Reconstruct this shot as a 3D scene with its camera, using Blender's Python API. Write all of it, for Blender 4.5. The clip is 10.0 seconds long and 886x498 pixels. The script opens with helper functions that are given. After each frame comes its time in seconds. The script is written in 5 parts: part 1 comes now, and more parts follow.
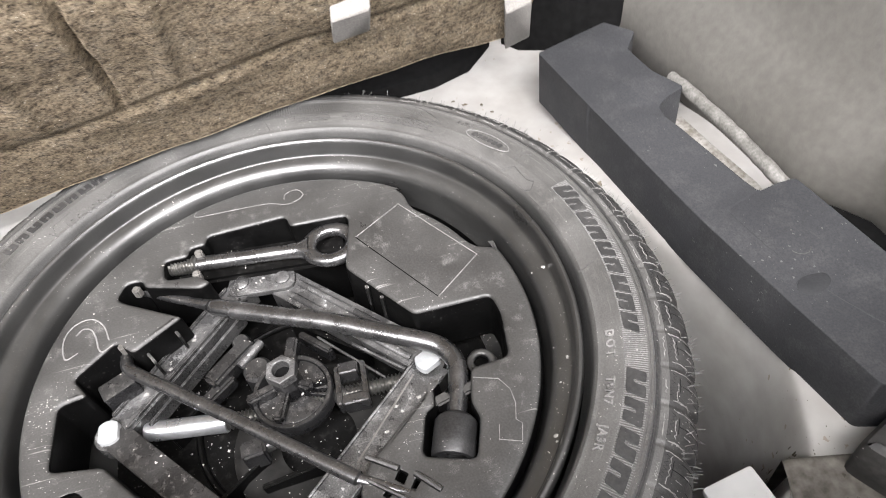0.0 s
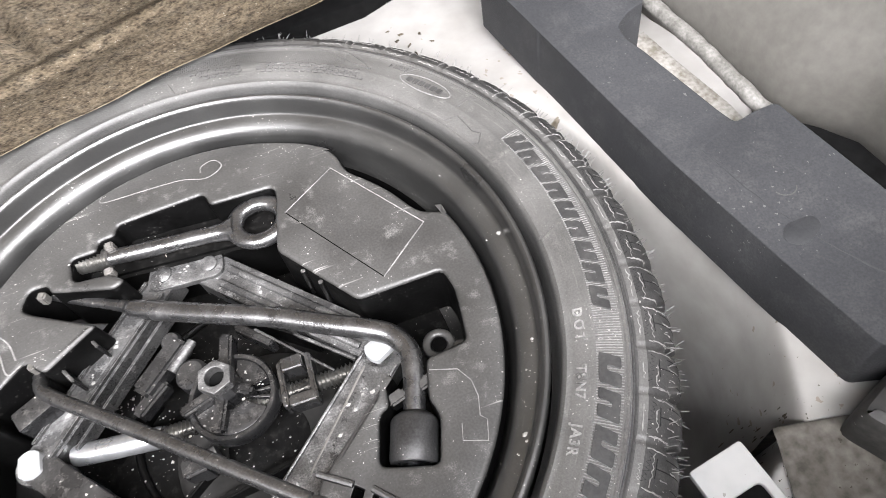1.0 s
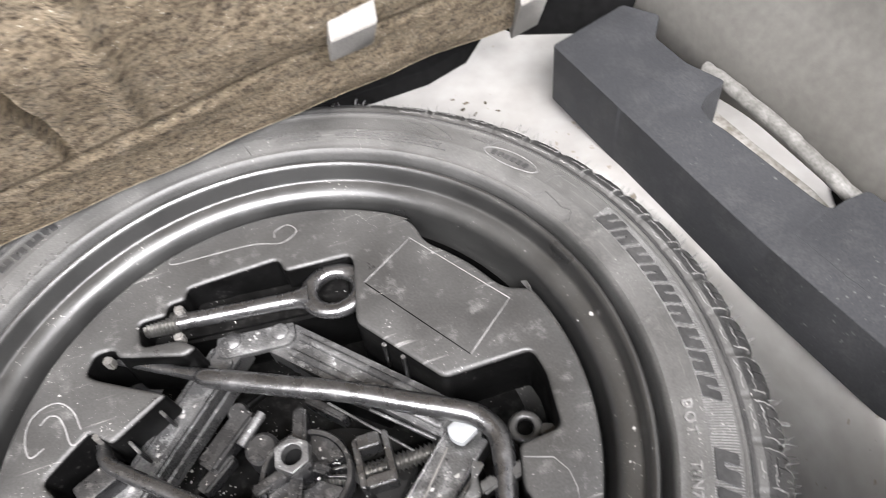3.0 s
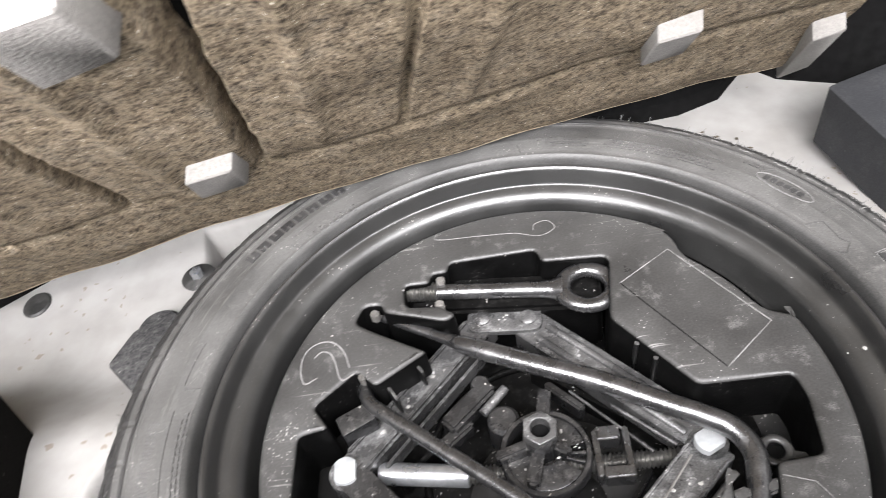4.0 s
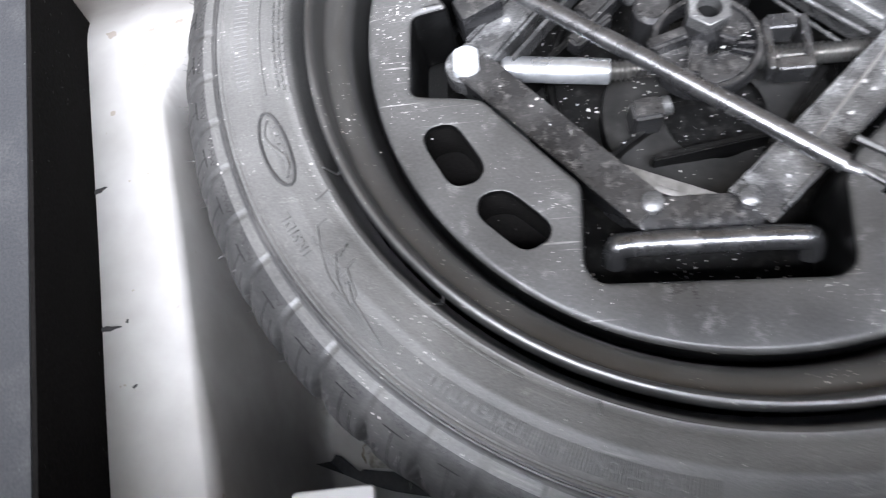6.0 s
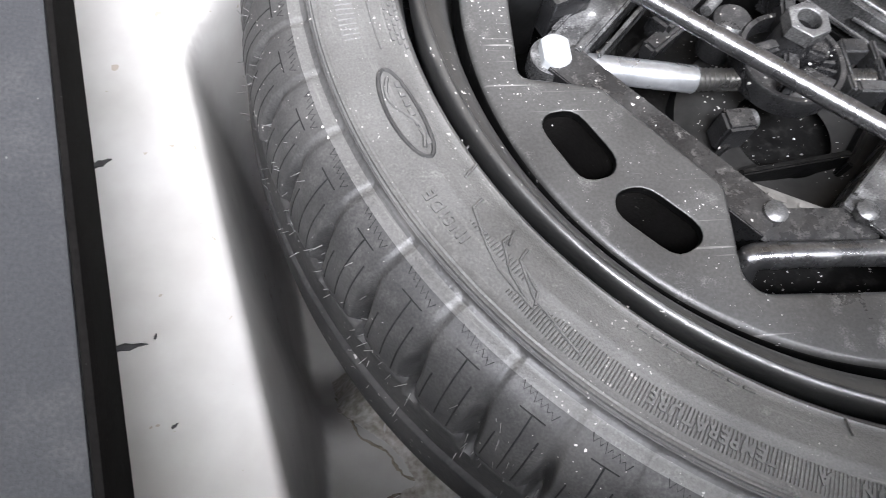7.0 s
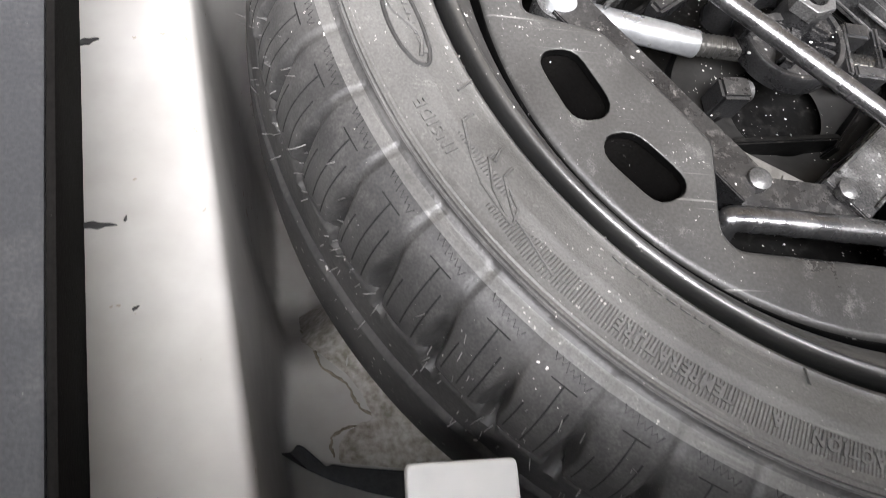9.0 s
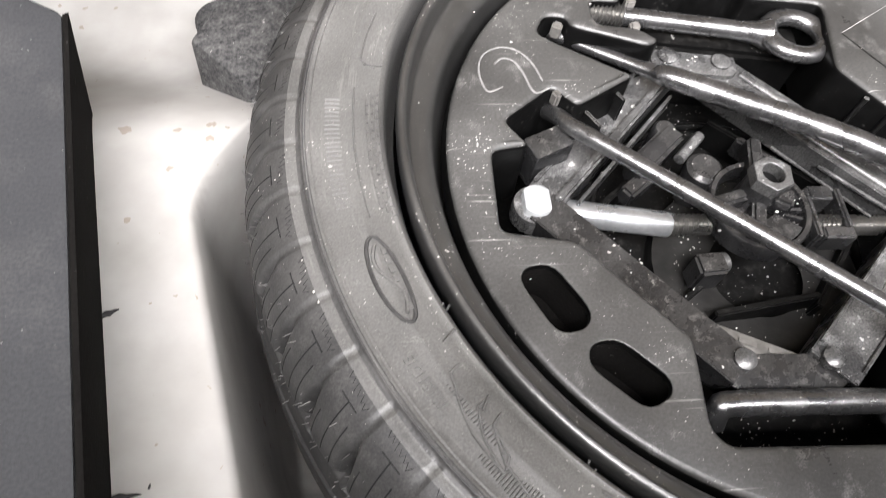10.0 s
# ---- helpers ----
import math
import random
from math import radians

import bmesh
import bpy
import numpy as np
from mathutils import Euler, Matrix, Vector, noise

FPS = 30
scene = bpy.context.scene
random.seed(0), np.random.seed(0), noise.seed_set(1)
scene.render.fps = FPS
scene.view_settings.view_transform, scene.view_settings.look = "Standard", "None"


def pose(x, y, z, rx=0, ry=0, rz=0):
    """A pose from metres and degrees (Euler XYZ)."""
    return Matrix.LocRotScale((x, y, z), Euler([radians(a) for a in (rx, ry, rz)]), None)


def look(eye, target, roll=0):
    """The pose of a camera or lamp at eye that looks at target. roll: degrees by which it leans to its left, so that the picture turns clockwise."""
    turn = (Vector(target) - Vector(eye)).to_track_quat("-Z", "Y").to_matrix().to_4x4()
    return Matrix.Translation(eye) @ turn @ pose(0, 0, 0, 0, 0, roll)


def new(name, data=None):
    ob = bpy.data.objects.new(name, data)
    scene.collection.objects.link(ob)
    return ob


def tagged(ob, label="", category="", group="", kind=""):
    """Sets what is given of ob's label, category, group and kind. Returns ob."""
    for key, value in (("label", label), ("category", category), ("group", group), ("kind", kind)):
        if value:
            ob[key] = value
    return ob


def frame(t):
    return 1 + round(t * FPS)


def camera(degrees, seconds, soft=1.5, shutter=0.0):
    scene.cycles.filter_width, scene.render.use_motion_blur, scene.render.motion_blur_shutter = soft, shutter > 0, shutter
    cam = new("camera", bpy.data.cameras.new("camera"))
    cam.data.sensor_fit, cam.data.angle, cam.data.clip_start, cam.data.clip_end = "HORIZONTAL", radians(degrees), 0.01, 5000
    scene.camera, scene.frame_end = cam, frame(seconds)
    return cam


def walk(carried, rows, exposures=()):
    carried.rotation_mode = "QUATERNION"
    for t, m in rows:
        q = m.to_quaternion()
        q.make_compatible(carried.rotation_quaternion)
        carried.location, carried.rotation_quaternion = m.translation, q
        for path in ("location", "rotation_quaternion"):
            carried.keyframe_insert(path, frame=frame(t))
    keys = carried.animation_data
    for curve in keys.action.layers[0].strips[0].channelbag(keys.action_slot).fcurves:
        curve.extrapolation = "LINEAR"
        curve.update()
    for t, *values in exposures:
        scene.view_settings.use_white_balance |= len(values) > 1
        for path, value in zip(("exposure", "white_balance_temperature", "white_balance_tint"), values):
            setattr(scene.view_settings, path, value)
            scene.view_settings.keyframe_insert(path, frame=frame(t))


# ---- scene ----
cam = camera(64.11, 10.0, soft=0.85, shutter=0.3)
PATH = [
    (0, (0.0984, -0.3041, 0.4330), (0.1701, 0.3462, -0.3232), -9.28),
    (0.5, (0.1306, -0.2633, 0.4284), (0.1740, 0.3089, -0.3906), -13.49),
    (1, (0.1358, -0.2327, 0.4078), (0.2047, 0.3034, -0.4335), -13.85),
    (1.5, (0.1409, -0.2123, 0.3884), (0.2403, 0.2703, -0.4818), -13.31),
    (2, (0.1410, -0.2057, 0.3832), (0.2586, 0.2633, -0.4921), -12.07),
    (2.2, (0.1369, -0.2068, 0.3828), (0.2563, 0.2804, -0.4823), -11.36),
    (3.3, (0.0533, -0.1908, 0.4204), (0.1339, 0.4468, -0.3458), -9.18),
    (3.5, (0.0351, -0.2006, 0.4176), (0.0571, 0.4683, -0.3254), -11.66),
    (4, (-0.0166, -0.2248, 0.4187), (-0.0852, 0.4529, -0.3134), -12.35),
    (4.5, (-0.0524, -0.2523, 0.4084), (-0.1786, 0.3896, -0.3480), -14.47),
    (5, (-0.0614, -0.2779, 0.4025), (-0.2287, 0.3105, -0.3886), -18.86),
    (5.5, (-0.0653, -0.2669, 0.3900), (-0.2153, 0.1540, -0.5045), -23.94),
    (6, (-0.1065, -0.2458, 0.3256), (-0.2327, 0.0889, -0.6082), -23.97),
    (6.2, (-0.1523, -0.2317, 0.3033), (-0.2672, 0.1152, -0.6276), -21.68),
    (7.3, (-0.2585, -0.2437, 0.2551), (-0.0745, 0.1623, -0.6401), 19.75),
    (7.5, (-0.2605, -0.2450, 0.2569), (-0.0819, 0.1445, -0.6467), 20.66),
    (8, (-0.2532, -0.2572, 0.2454), (-0.0735, 0.1049, -0.6692), 24.18),
    (8.5, (-0.2538, -0.2754, 0.2452), (-0.0641, 0.0950, -0.6641), 29.39),
    (9, (-0.2497, -0.2627, 0.2458), (-0.0827, 0.1147, -0.6651), 25.50),
    (9.5, (-0.2554, -0.2342, 0.2663), (-0.1065, 0.2033, -0.6205), 17.67),
    (10, (-0.2418, -0.2208, 0.2927), (-0.1088, 0.2789, -0.5632), 11.62),
]
walk(cam, [(t, look(eye, target, roll)) for t, eye, target, roll in PATH],
     [(0, 0.34, 6500, 14), (0.5, 0.54, 6450, 14), (2.2, 0.58, 6300, 14), (3.5, 0.26, 6450, 14), (4.5, 0.12, 6250, 14), (5.3, 0.36, 5950, 14),
      (6.2, 0.80, 5900, 14), (7.5, 0.62, 6250, 14), (8.5, 0.82, 6350, 14), (9.2, 0.72, 6400, 14), (10, 0.40, 6500, 14)])

# ---------------------------------------------------------------- light
world = bpy.data.worlds.new("sky")
scene.world = world
world.use_nodes = True
wn = world.node_tree
sky = wn.nodes.new("ShaderNodeTexSky")
sky.sky_type, sky.sun_disc = "NISHITA", False
sky.sun_elevation, sky.sun_rotation = radians(48), radians(200)
wn.nodes["Background"].inputs["Strength"].default_value = 0.03
wn.links.new(sky.outputs[0], wn.nodes["Background"].inputs["Color"])
sun = new("sun", bpy.data.lights.new("sun", "SUN"))
sun.data.energy, sun.data.angle, sun.data.color = 0.12, radians(20), (1.0, 0.97, 0.93)
sun.matrix_world = look((-0.8, -2.2, 2.3), (0, 0, 0))
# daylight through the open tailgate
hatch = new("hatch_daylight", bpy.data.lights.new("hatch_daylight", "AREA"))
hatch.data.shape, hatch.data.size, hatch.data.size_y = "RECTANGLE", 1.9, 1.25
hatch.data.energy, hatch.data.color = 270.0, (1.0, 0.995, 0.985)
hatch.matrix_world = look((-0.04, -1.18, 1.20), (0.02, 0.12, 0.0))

# ---------------------------------------------------------------- materials


def surface(name, dark, light, rough=0.6, metal=0.0, grain=60.0, patch=6.0, bump=0.15, dust=0.0, dust_scale=220.0,
            rough_var=0.12, coat=0.0, relief=None, dust_colour=(0.55, 0.53, 0.5), spec=0.5, film=1.0, smudge=0.0,
            smudge_scale=26.0, scores=0.0, ring=0.0, more=1.0, veil=0.0):
    """A procedural surface: two colours at two scales, fine relief, specks of dust, smudges, fine scores, and streaks round the z axis."""
    m = bpy.data.materials.new(name)
    m.use_nodes = True
    nt = m.node_tree
    nodes, links = nt.nodes, nt.links
    bsdf = nodes["Principled BSDF"]
    co = nodes.new("ShaderNodeTexCoord")
    where = co.outputs["Object"]

    def tex(scale, detail, vector=where, rough_=0.5):
        n = nodes.new("ShaderNodeTexNoise")
        n.inputs["Scale"].default_value, n.inputs["Detail"].default_value = scale, detail
        n.inputs["Roughness"].default_value = rough_
        links.new(vector, n.inputs["Vector"])
        return n

    def math_(op, a, b):
        n = nodes.new("ShaderNodeMath")
        n.operation = op
        for k, v in enumerate((a, b)):
            if isinstance(v, (int, float)):
                n.inputs[k].default_value = v
            else:
                links.new(v, n.inputs[k])
        return n.outputs[0]

    def span_(value, a, b, c, d):
        n = nodes.new("ShaderNodeMapRange")
        for key, v in zip(("From Min", "From Max", "To Min", "To Max"), (a, b, c, d)):
            n.inputs[key].default_value = v
        links.new(value, n.inputs["Value"])
        return n.outputs["Result"]

    n1, n2 = tex(grain, 4), tex(patch, 5)
    tone = math_("ADD", math_("MULTIPLY", n1.outputs["Fac"], 0.55), math_("MULTIPLY", n2.outputs["Fac"], 0.45))
    ramp = nodes.new("ShaderNodeValToRGB")
    ramp.color_ramp.elements[0].position, ramp.color_ramp.elements[1].position = 0.36, 0.64
    ramp.color_ramp.elements[0].color, ramp.color_ramp.elements[1].color = (*dark, 1), (*light, 1)
    links.new(tone, ramp.inputs["Fac"])
    colour = ramp.outputs["Color"]
    rough_out = span_(n2.outputs["Fac"], 0.3, 0.7, max(0.03, rough - rough_var), min(1, rough + rough_var))
    layers = []
    if dust:
        wob = nodes.new("ShaderNodeVectorMath")
        wob.operation = "MULTIPLY_ADD"
        links.new(tex(dust_scale * 1.6, 2).outputs["Color"], wob.inputs[0])
        wob.inputs[1].default_value = (0.9 / dust_scale,) * 3
        links.new(where, wob.inputs[2])
        for scale, low, high, power in ((dust_scale, 0.06, 0.44, 4.0), (dust_scale * 0.38, 0.0, 0.24, 7.0)):
            v = nodes.new("ShaderNodeTexVoronoi")
            v.inputs["Scale"].default_value = scale
            links.new(wob.outputs[0], v.inputs["Vector"])
            sep = nodes.new("ShaderNodeSeparateColor")
            links.new(v.outputs["Color"], sep.inputs[0])
            size = math_("MULTIPLY", math_("POWER", sep.outputs[0], power / more), span_(n2.outputs["Fac"], 0.45, 0.72, low, high))
            layers.append(math_("MULTIPLY", math_("LESS_THAN", v.outputs["Distance"], size), min(1.0, dust)))
        if film:
            layers.append(span_(n2.outputs["Fac"], 0.5, 0.85, 0.0, 0.10 * dust * film))
    if smudge:
        sm = tex(smudge_scale, 9, where, 0.68)
        layers.append(math_("MULTIPLY", span_(sm.outputs["Fac"], 0.47, 0.74, 0.0, smudge), span_(n1.outputs["Fac"], 0.35, 0.65, 0.4, 1.0)))
    if scores:
        for turn in (0.5, 2.1, 3.6):
            mp = nodes.new("ShaderNodeMapping")
            mp.inputs["Rotation"].default_value = (0, 0, turn)
            mp.inputs["Scale"].default_value = (9, 420, 40)
            links.new(where, mp.inputs["Vector"])
            line = tex(1.0, 1, mp.outputs[0])
            layers.append(math_("MULTIPLY", span_(line.outputs["Fac"], 0.68, 0.74, 0.0, scores), span_(n2.outputs["Fac"], 0.45, 0.6, 0.0, 1.0)))
    if ring:
        xyz = nodes.new("ShaderNodeSeparateXYZ")
        links.new(where, xyz.inputs[0])
        radius = math_("SQRT", math_("ADD", math_("MULTIPLY", xyz.outputs[0], xyz.outputs[0]), math_("MULTIPLY", xyz.outputs[1], xyz.outputs[1])), 0)
        polar = nodes.new("ShaderNodeCombineXYZ")
        links.new(math_("MULTIPLY", radius, 380.0), polar.inputs[0])
        links.new(math_("MULTIPLY", math_("ARCTAN2", xyz.outputs[1], xyz.outputs[0]), 7.0), polar.inputs[1])
        links.new(math_("MULTIPLY", xyz.outputs[2], 380.0), polar.inputs[2])
        st = tex(1.0, 5, polar.outputs[0], 0.6)
        layers.append(span_(st.outputs["Fac"], 0.52, 0.74, 0.0, ring))
    if layers:
        top = layers[0]
        for layer in layers[1:]:
            top = math_("MAXIMUM", top, layer)
        # dust veil on upward faces; recess shade is coloured in by leaving sides black
        if veil:
            top = math_("MAXIMUM", top, math_("MULTIPLY", span_(n2.outputs["Fac"], 0.3, 0.7, 0.6 * veil, 1.4 * veil), span_(tex(grain * 0.55, 3).outputs["Fac"], 0.36, 0.66, 0.84, 1.16)))
            up = nodes.new("ShaderNodeSeparateXYZ")
            links.new(co.outputs["Normal"], up.inputs[0])
            top = math_("MULTIPLY", top, span_(up.outputs[2], 0.30, 0.85, 0.025, 1.0))
        mix = nodes.new("ShaderNodeMix")
        mix.data_type = "RGBA"
        links.new(top, mix.inputs["Factor"])
        links.new(colour, mix.inputs["A"])
        mix.inputs["B"].default_value = (*dust_colour, 1)
        colour = mix.outputs["Result"]
        mr = nodes.new("ShaderNodeMix")
        links.new(top, mr.inputs["Factor"])
        links.new(rough_out, mr.inputs["A"])
        mr.inputs["B"].default_value = 0.85
        rough_out = mr.outputs["Result"]
    links.new(colour, bsdf.inputs["Base Color"])
    links.new(rough_out, bsdf.inputs["Roughness"])
    bsdf.inputs["Metallic"].default_value = metal
    bsdf.inputs["Specular IOR Level"].default_value = spec
    bsdf.inputs["Coat Weight"].default_value = coat
    bsdf.inputs["Coat Roughness"].default_value = 0.28
    if bump:
        b = nodes.new("ShaderNodeBump")
        b.inputs["Strength"].default_value, b.inputs["Distance"].default_value = bump, 0.001
        height = n1.outputs["Fac"]
        if relief:
            rv = nodes.new("ShaderNodeTexVoronoi")
            rv.feature = "DISTANCE_TO_EDGE"
            rv.inputs["Scale"].default_value = relief
            links.new(where, rv.inputs["Vector"])
            height = rv.outputs["Distance"]
        links.new(height, b.inputs["Height"])
        links.new(b.outputs["Normal"], bsdf.inputs["Normal"])
    return m


M_RUBBER = surface("tyre_rubber", (0.033, 0.033, 0.032), (0.08, 0.079, 0.077), 0.47, grain=1100, patch=22, bump=0.16, dust=0.55, dust_scale=520, smudge=0.22, smudge_scale=110, ring=0.17, spec=0.5, more=2.0, veil=0.066)
M_SHOULDER = surface("shaded_shoulder_rubber", (0.022, 0.022, 0.022), (0.046, 0.045, 0.044), 0.55, grain=1000, patch=20, bump=0.15, dust=0.9, dust_scale=400, smudge=0.07, smudge_scale=120, spec=0.35, more=1.6)
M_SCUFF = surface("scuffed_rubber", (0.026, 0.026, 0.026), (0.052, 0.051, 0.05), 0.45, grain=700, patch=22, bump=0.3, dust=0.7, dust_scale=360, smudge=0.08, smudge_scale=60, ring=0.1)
M_TREAD = surface("shaded_tread_rubber", (0.020, 0.020, 0.020), (0.042, 0.041, 0.040), 0.55, grain=500, patch=18, bump=0.15, dust=0.6, dust_scale=300, smudge=0.08, smudge_scale=60, spec=0.3)
M_CREASE = surface("crease_shade", (0.006, 0.006, 0.006), (0.018, 0.018, 0.018), 0.7, grain=400, patch=60, bump=0.1, spec=0.2)
M_LETTER = surface("raised_rubber", (0.026, 0.026, 0.026), (0.05, 0.049, 0.048), 0.45, grain=400, patch=30, bump=0.1, dust=0.4, dust_scale=400)
M_FACING = surface("black_felt_and_pit_shade", (0.004, 0.0037, 0.0035), (0.008, 0.0075, 0.007), 0.95, grain=500, patch=20, bump=0.3, dust=0.05, dust_scale=300, film=0.0, spec=0.05)
M_STAIN = surface("dirt_crust", (0.09, 0.075, 0.05), (0.22, 0.195, 0.16), 0.9, grain=260, patch=60, bump=0.5, dust=0.5, dust_scale=260, dust_colour=(0.10, 0.085, 0.065))
M_HAIR = surface("rubber_hair", (0.10, 0.098, 0.095), (0.24, 0.235, 0.23), 0.6, grain=300, patch=40, bump=0)
M_RIDGE = surface("worn_ridge_and_lit_hair", (0.08, 0.079, 0.077), (0.24, 0.236, 0.23), 0.6, grain=500, patch=60, bump=0.2)
M_DIRT = surface("brown_dirt", (0.030, 0.026, 0.020), (0.14, 0.115, 0.085), 0.9, grain=180, patch=40, bump=0.6, dust=0.5, dust_scale=200, dust_colour=(0.35, 0.31, 0.25), spec=0.2)
M_SILL = surface("dirty_sill_metal", (0.045, 0.04, 0.032), (0.17, 0.158, 0.14), 0.7, grain=120, patch=14, bump=0.2, dust=0.8, dust_scale=190, dust_colour=(0.05, 0.042, 0.032), smudge=0.55, smudge_scale=16, spec=0.3, film=0.5)
M_GRIME = surface("grimy_white_paint", (0.17, 0.155, 0.13), (0.37, 0.355, 0.33), 0.8, grain=240, patch=60, bump=0.6, dust=0.4, dust_scale=120, dust_colour=(0.09, 0.075, 0.055), smudge=0.2, smudge_scale=90, spec=0.2)
M_BOWL = surface("dusty_pan_plastic", (0.003, 0.003, 0.003), (0.006, 0.006, 0.006), 0.5, grain=300, patch=45, bump=0.1, dust=1.0, dust_scale=360, spec=0.25, film=0.0, more=2.4, smudge=0.08, smudge_scale=90, veil=0.028)
M_WORN = surface("scuffed_edge_and_lit_relief", (0.1, 0.098, 0.095), (0.3, 0.295, 0.285), 0.6, grain=500, patch=60, bump=0.2)
M_GRANULE = surface("granular_foam", (0.016, 0.016, 0.017), (0.085, 0.084, 0.082), 0.9, grain=520, patch=160, bump=1.0, dust=0.35, dust_scale=420, spec=0.2)
M_FOAMMARK = surface("dark_foam_mark", (0.020, 0.021, 0.023), (0.030, 0.031, 0.033), 0.6, grain=600, patch=40, bump=0.2)
M_RIM = surface("black_wheel_paint", (0.012, 0.012, 0.012), (0.022, 0.022, 0.021), 0.37, grain=650, patch=20, bump=0.14, dust=0.9, dust_scale=480, coat=0.3, smudge=0.07, smudge_scale=120, ring=0.06, spec=1.0, more=2.4, veil=0.028)
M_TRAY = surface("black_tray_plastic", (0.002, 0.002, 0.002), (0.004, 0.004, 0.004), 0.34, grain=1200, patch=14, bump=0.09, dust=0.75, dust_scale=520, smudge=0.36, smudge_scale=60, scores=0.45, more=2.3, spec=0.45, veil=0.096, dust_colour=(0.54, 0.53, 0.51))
M_DEEP = surface("shade_black_plastic", (0.0015, 0.0015, 0.0015), (0.003, 0.003, 0.003), 0.45, grain=300, patch=45, bump=0.1, dust=1.0, dust_scale=360, spec=0.12, film=0.0, more=2.4, smudge=0.05, smudge_scale=140, veil=0.005)
M_STEEL = surface("black_oxide_steel", (0.12, 0.12, 0.122), (0.22, 0.22, 0.222), 0.27, metal=0.9, grain=700, patch=60, bump=0.10, dust=0.9, dust_scale=520, smudge=0.08, smudge_scale=120, rough_var=0.08, more=1.8, veil=0.02)
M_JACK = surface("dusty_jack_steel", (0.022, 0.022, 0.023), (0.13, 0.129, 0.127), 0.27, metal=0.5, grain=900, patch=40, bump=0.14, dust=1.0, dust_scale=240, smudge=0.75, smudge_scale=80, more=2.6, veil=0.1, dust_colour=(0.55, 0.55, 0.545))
M_JACKDARK = surface("dark_jack_steel", (0.012, 0.012, 0.013), (0.04, 0.04, 0.041), 0.27, metal=0.5, grain=900, patch=40, bump=0.14, dust=1.0, dust_scale=300, smudge=0.36, smudge_scale=150, more=2.0, veil=0.05)
M_SOCKET = surface("matt_black_steel", (0.03, 0.03, 0.031), (0.06, 0.06, 0.061), 0.42, metal=0.5, grain=700, patch=60, bump=0.12, dust=0.6, dust_scale=420, smudge=0.06, smudge_scale=120, veil=0.02)
M_ZINC = surface("zinc_steel", (0.50, 0.515, 0.53), (0.64, 0.655, 0.67), 0.30, metal=0.85, grain=300, patch=25, bump=0.04, dust=0.4, dust_scale=300, dust_colour=(0.2, 0.19, 0.17))
M_PALE = surface("pale_pin_head", (0.33, 0.345, 0.35), (0.45, 0.46, 0.465), 0.5, metal=0.2, grain=200, patch=40, bump=0.08, dust=0.5, dust_colour=(0.2, 0.19, 0.17))
M_THREAD = surface("greased_thread", (0.20, 0.196, 0.188), (0.34, 0.334, 0.32), 0.34, metal=0.9, grain=200, patch=40, bump=0.05)
M_GREYSTEEL = surface("grey_steel", (0.14, 0.135, 0.125), (0.27, 0.26, 0.245), 0.45, metal=0.5, grain=200, patch=30, bump=0.1)
M_FELT = surface("brown_felt", (0.034, 0.027, 0.02), (0.3, 0.24, 0.165), 0.95, grain=480, patch=140, bump=0.7, dust=0.9, dust_scale=480, dust_colour=(0.62, 0.57, 0.48), spec=0.1, smudge=0.2, smudge_scale=60, more=1.6)
M_FELTEDGE = surface("felt_cut_edge", (0.25, 0.19, 0.12), (0.5, 0.42, 0.3), 0.95, grain=200, patch=40, bump=0.6)
M_BODY = surface("white_body_paint", (0.282, 0.273, 0.257), (0.372, 0.364, 0.349), 0.6, grain=35, patch=7, bump=0.03, dust=0.6, dust_scale=110, dust_colour=(0.20, 0.155, 0.11), film=0.4, smudge=0.15, smudge_scale=11, spec=0.25, more=1.6)
M_FOAM = surface("dark_grey_foam", (0.022, 0.023, 0.025), (0.037, 0.038, 0.041), 0.8, grain=700, patch=9, bump=0.25, dust=0.14, dust_scale=330, smudge=0.05, smudge_scale=34, spec=0.35, more=1.0)
M_TRIM = surface("grey_grained_trim", (0.09, 0.086, 0.078), (0.122, 0.117, 0.106), 0.55, grain=120, patch=5, bump=0.16, relief=330.0)
M_LIP = surface("worn_trim_lip", (0.085, 0.082, 0.074), (0.18, 0.175, 0.162), 0.6, grain=420, patch=90, bump=0.4, dust=0.2, dust_scale=300, smudge=0.12, smudge_scale=90)
M_FLAKE = surface("sealant_flake", (0.30, 0.295, 0.27), (0.46, 0.45, 0.42), 0.8, grain=300, patch=60, bump=0.4, smudge=0.2, smudge_scale=60)
M_PAD = surface("pale_foam_pad", (0.15, 0.143, 0.133), (0.23, 0.22, 0.205), 0.9, grain=600, patch=30, bump=0.5)
M_BLACK = surface("black_lining_and_shade", (0.003, 0.003, 0.003), (0.007, 0.007, 0.007), 0.85, grain=120, patch=10, bump=0.3, spec=0.06)
M_WHITE = surface("white_painted_bracket", (0.38, 0.38, 0.37), (0.48, 0.48, 0.47), 0.4, grain=60, patch=14, bump=0.04, dust=0.6, dust_scale=160, dust_colour=(0.15, 0.135, 0.11), smudge=0.12, smudge_scale=30)
M_GREYTRIM = surface("grey_lining_plastic", (0.022, 0.022, 0.021), (0.045, 0.044, 0.042), 0.6, grain=160, patch=8, bump=0.3, dust=0.5, smudge=0.15)
M_CHALK = surface("scratch", (0.11, 0.108, 0.105), (0.24, 0.235, 0.23), 0.7, grain=300, patch=60, bump=0.1)
M_CRUMB = surface("pale_crumb", (0.22, 0.215, 0.205), (0.48, 0.47, 0.45), 0.9, grain=200, patch=60, bump=0.1)
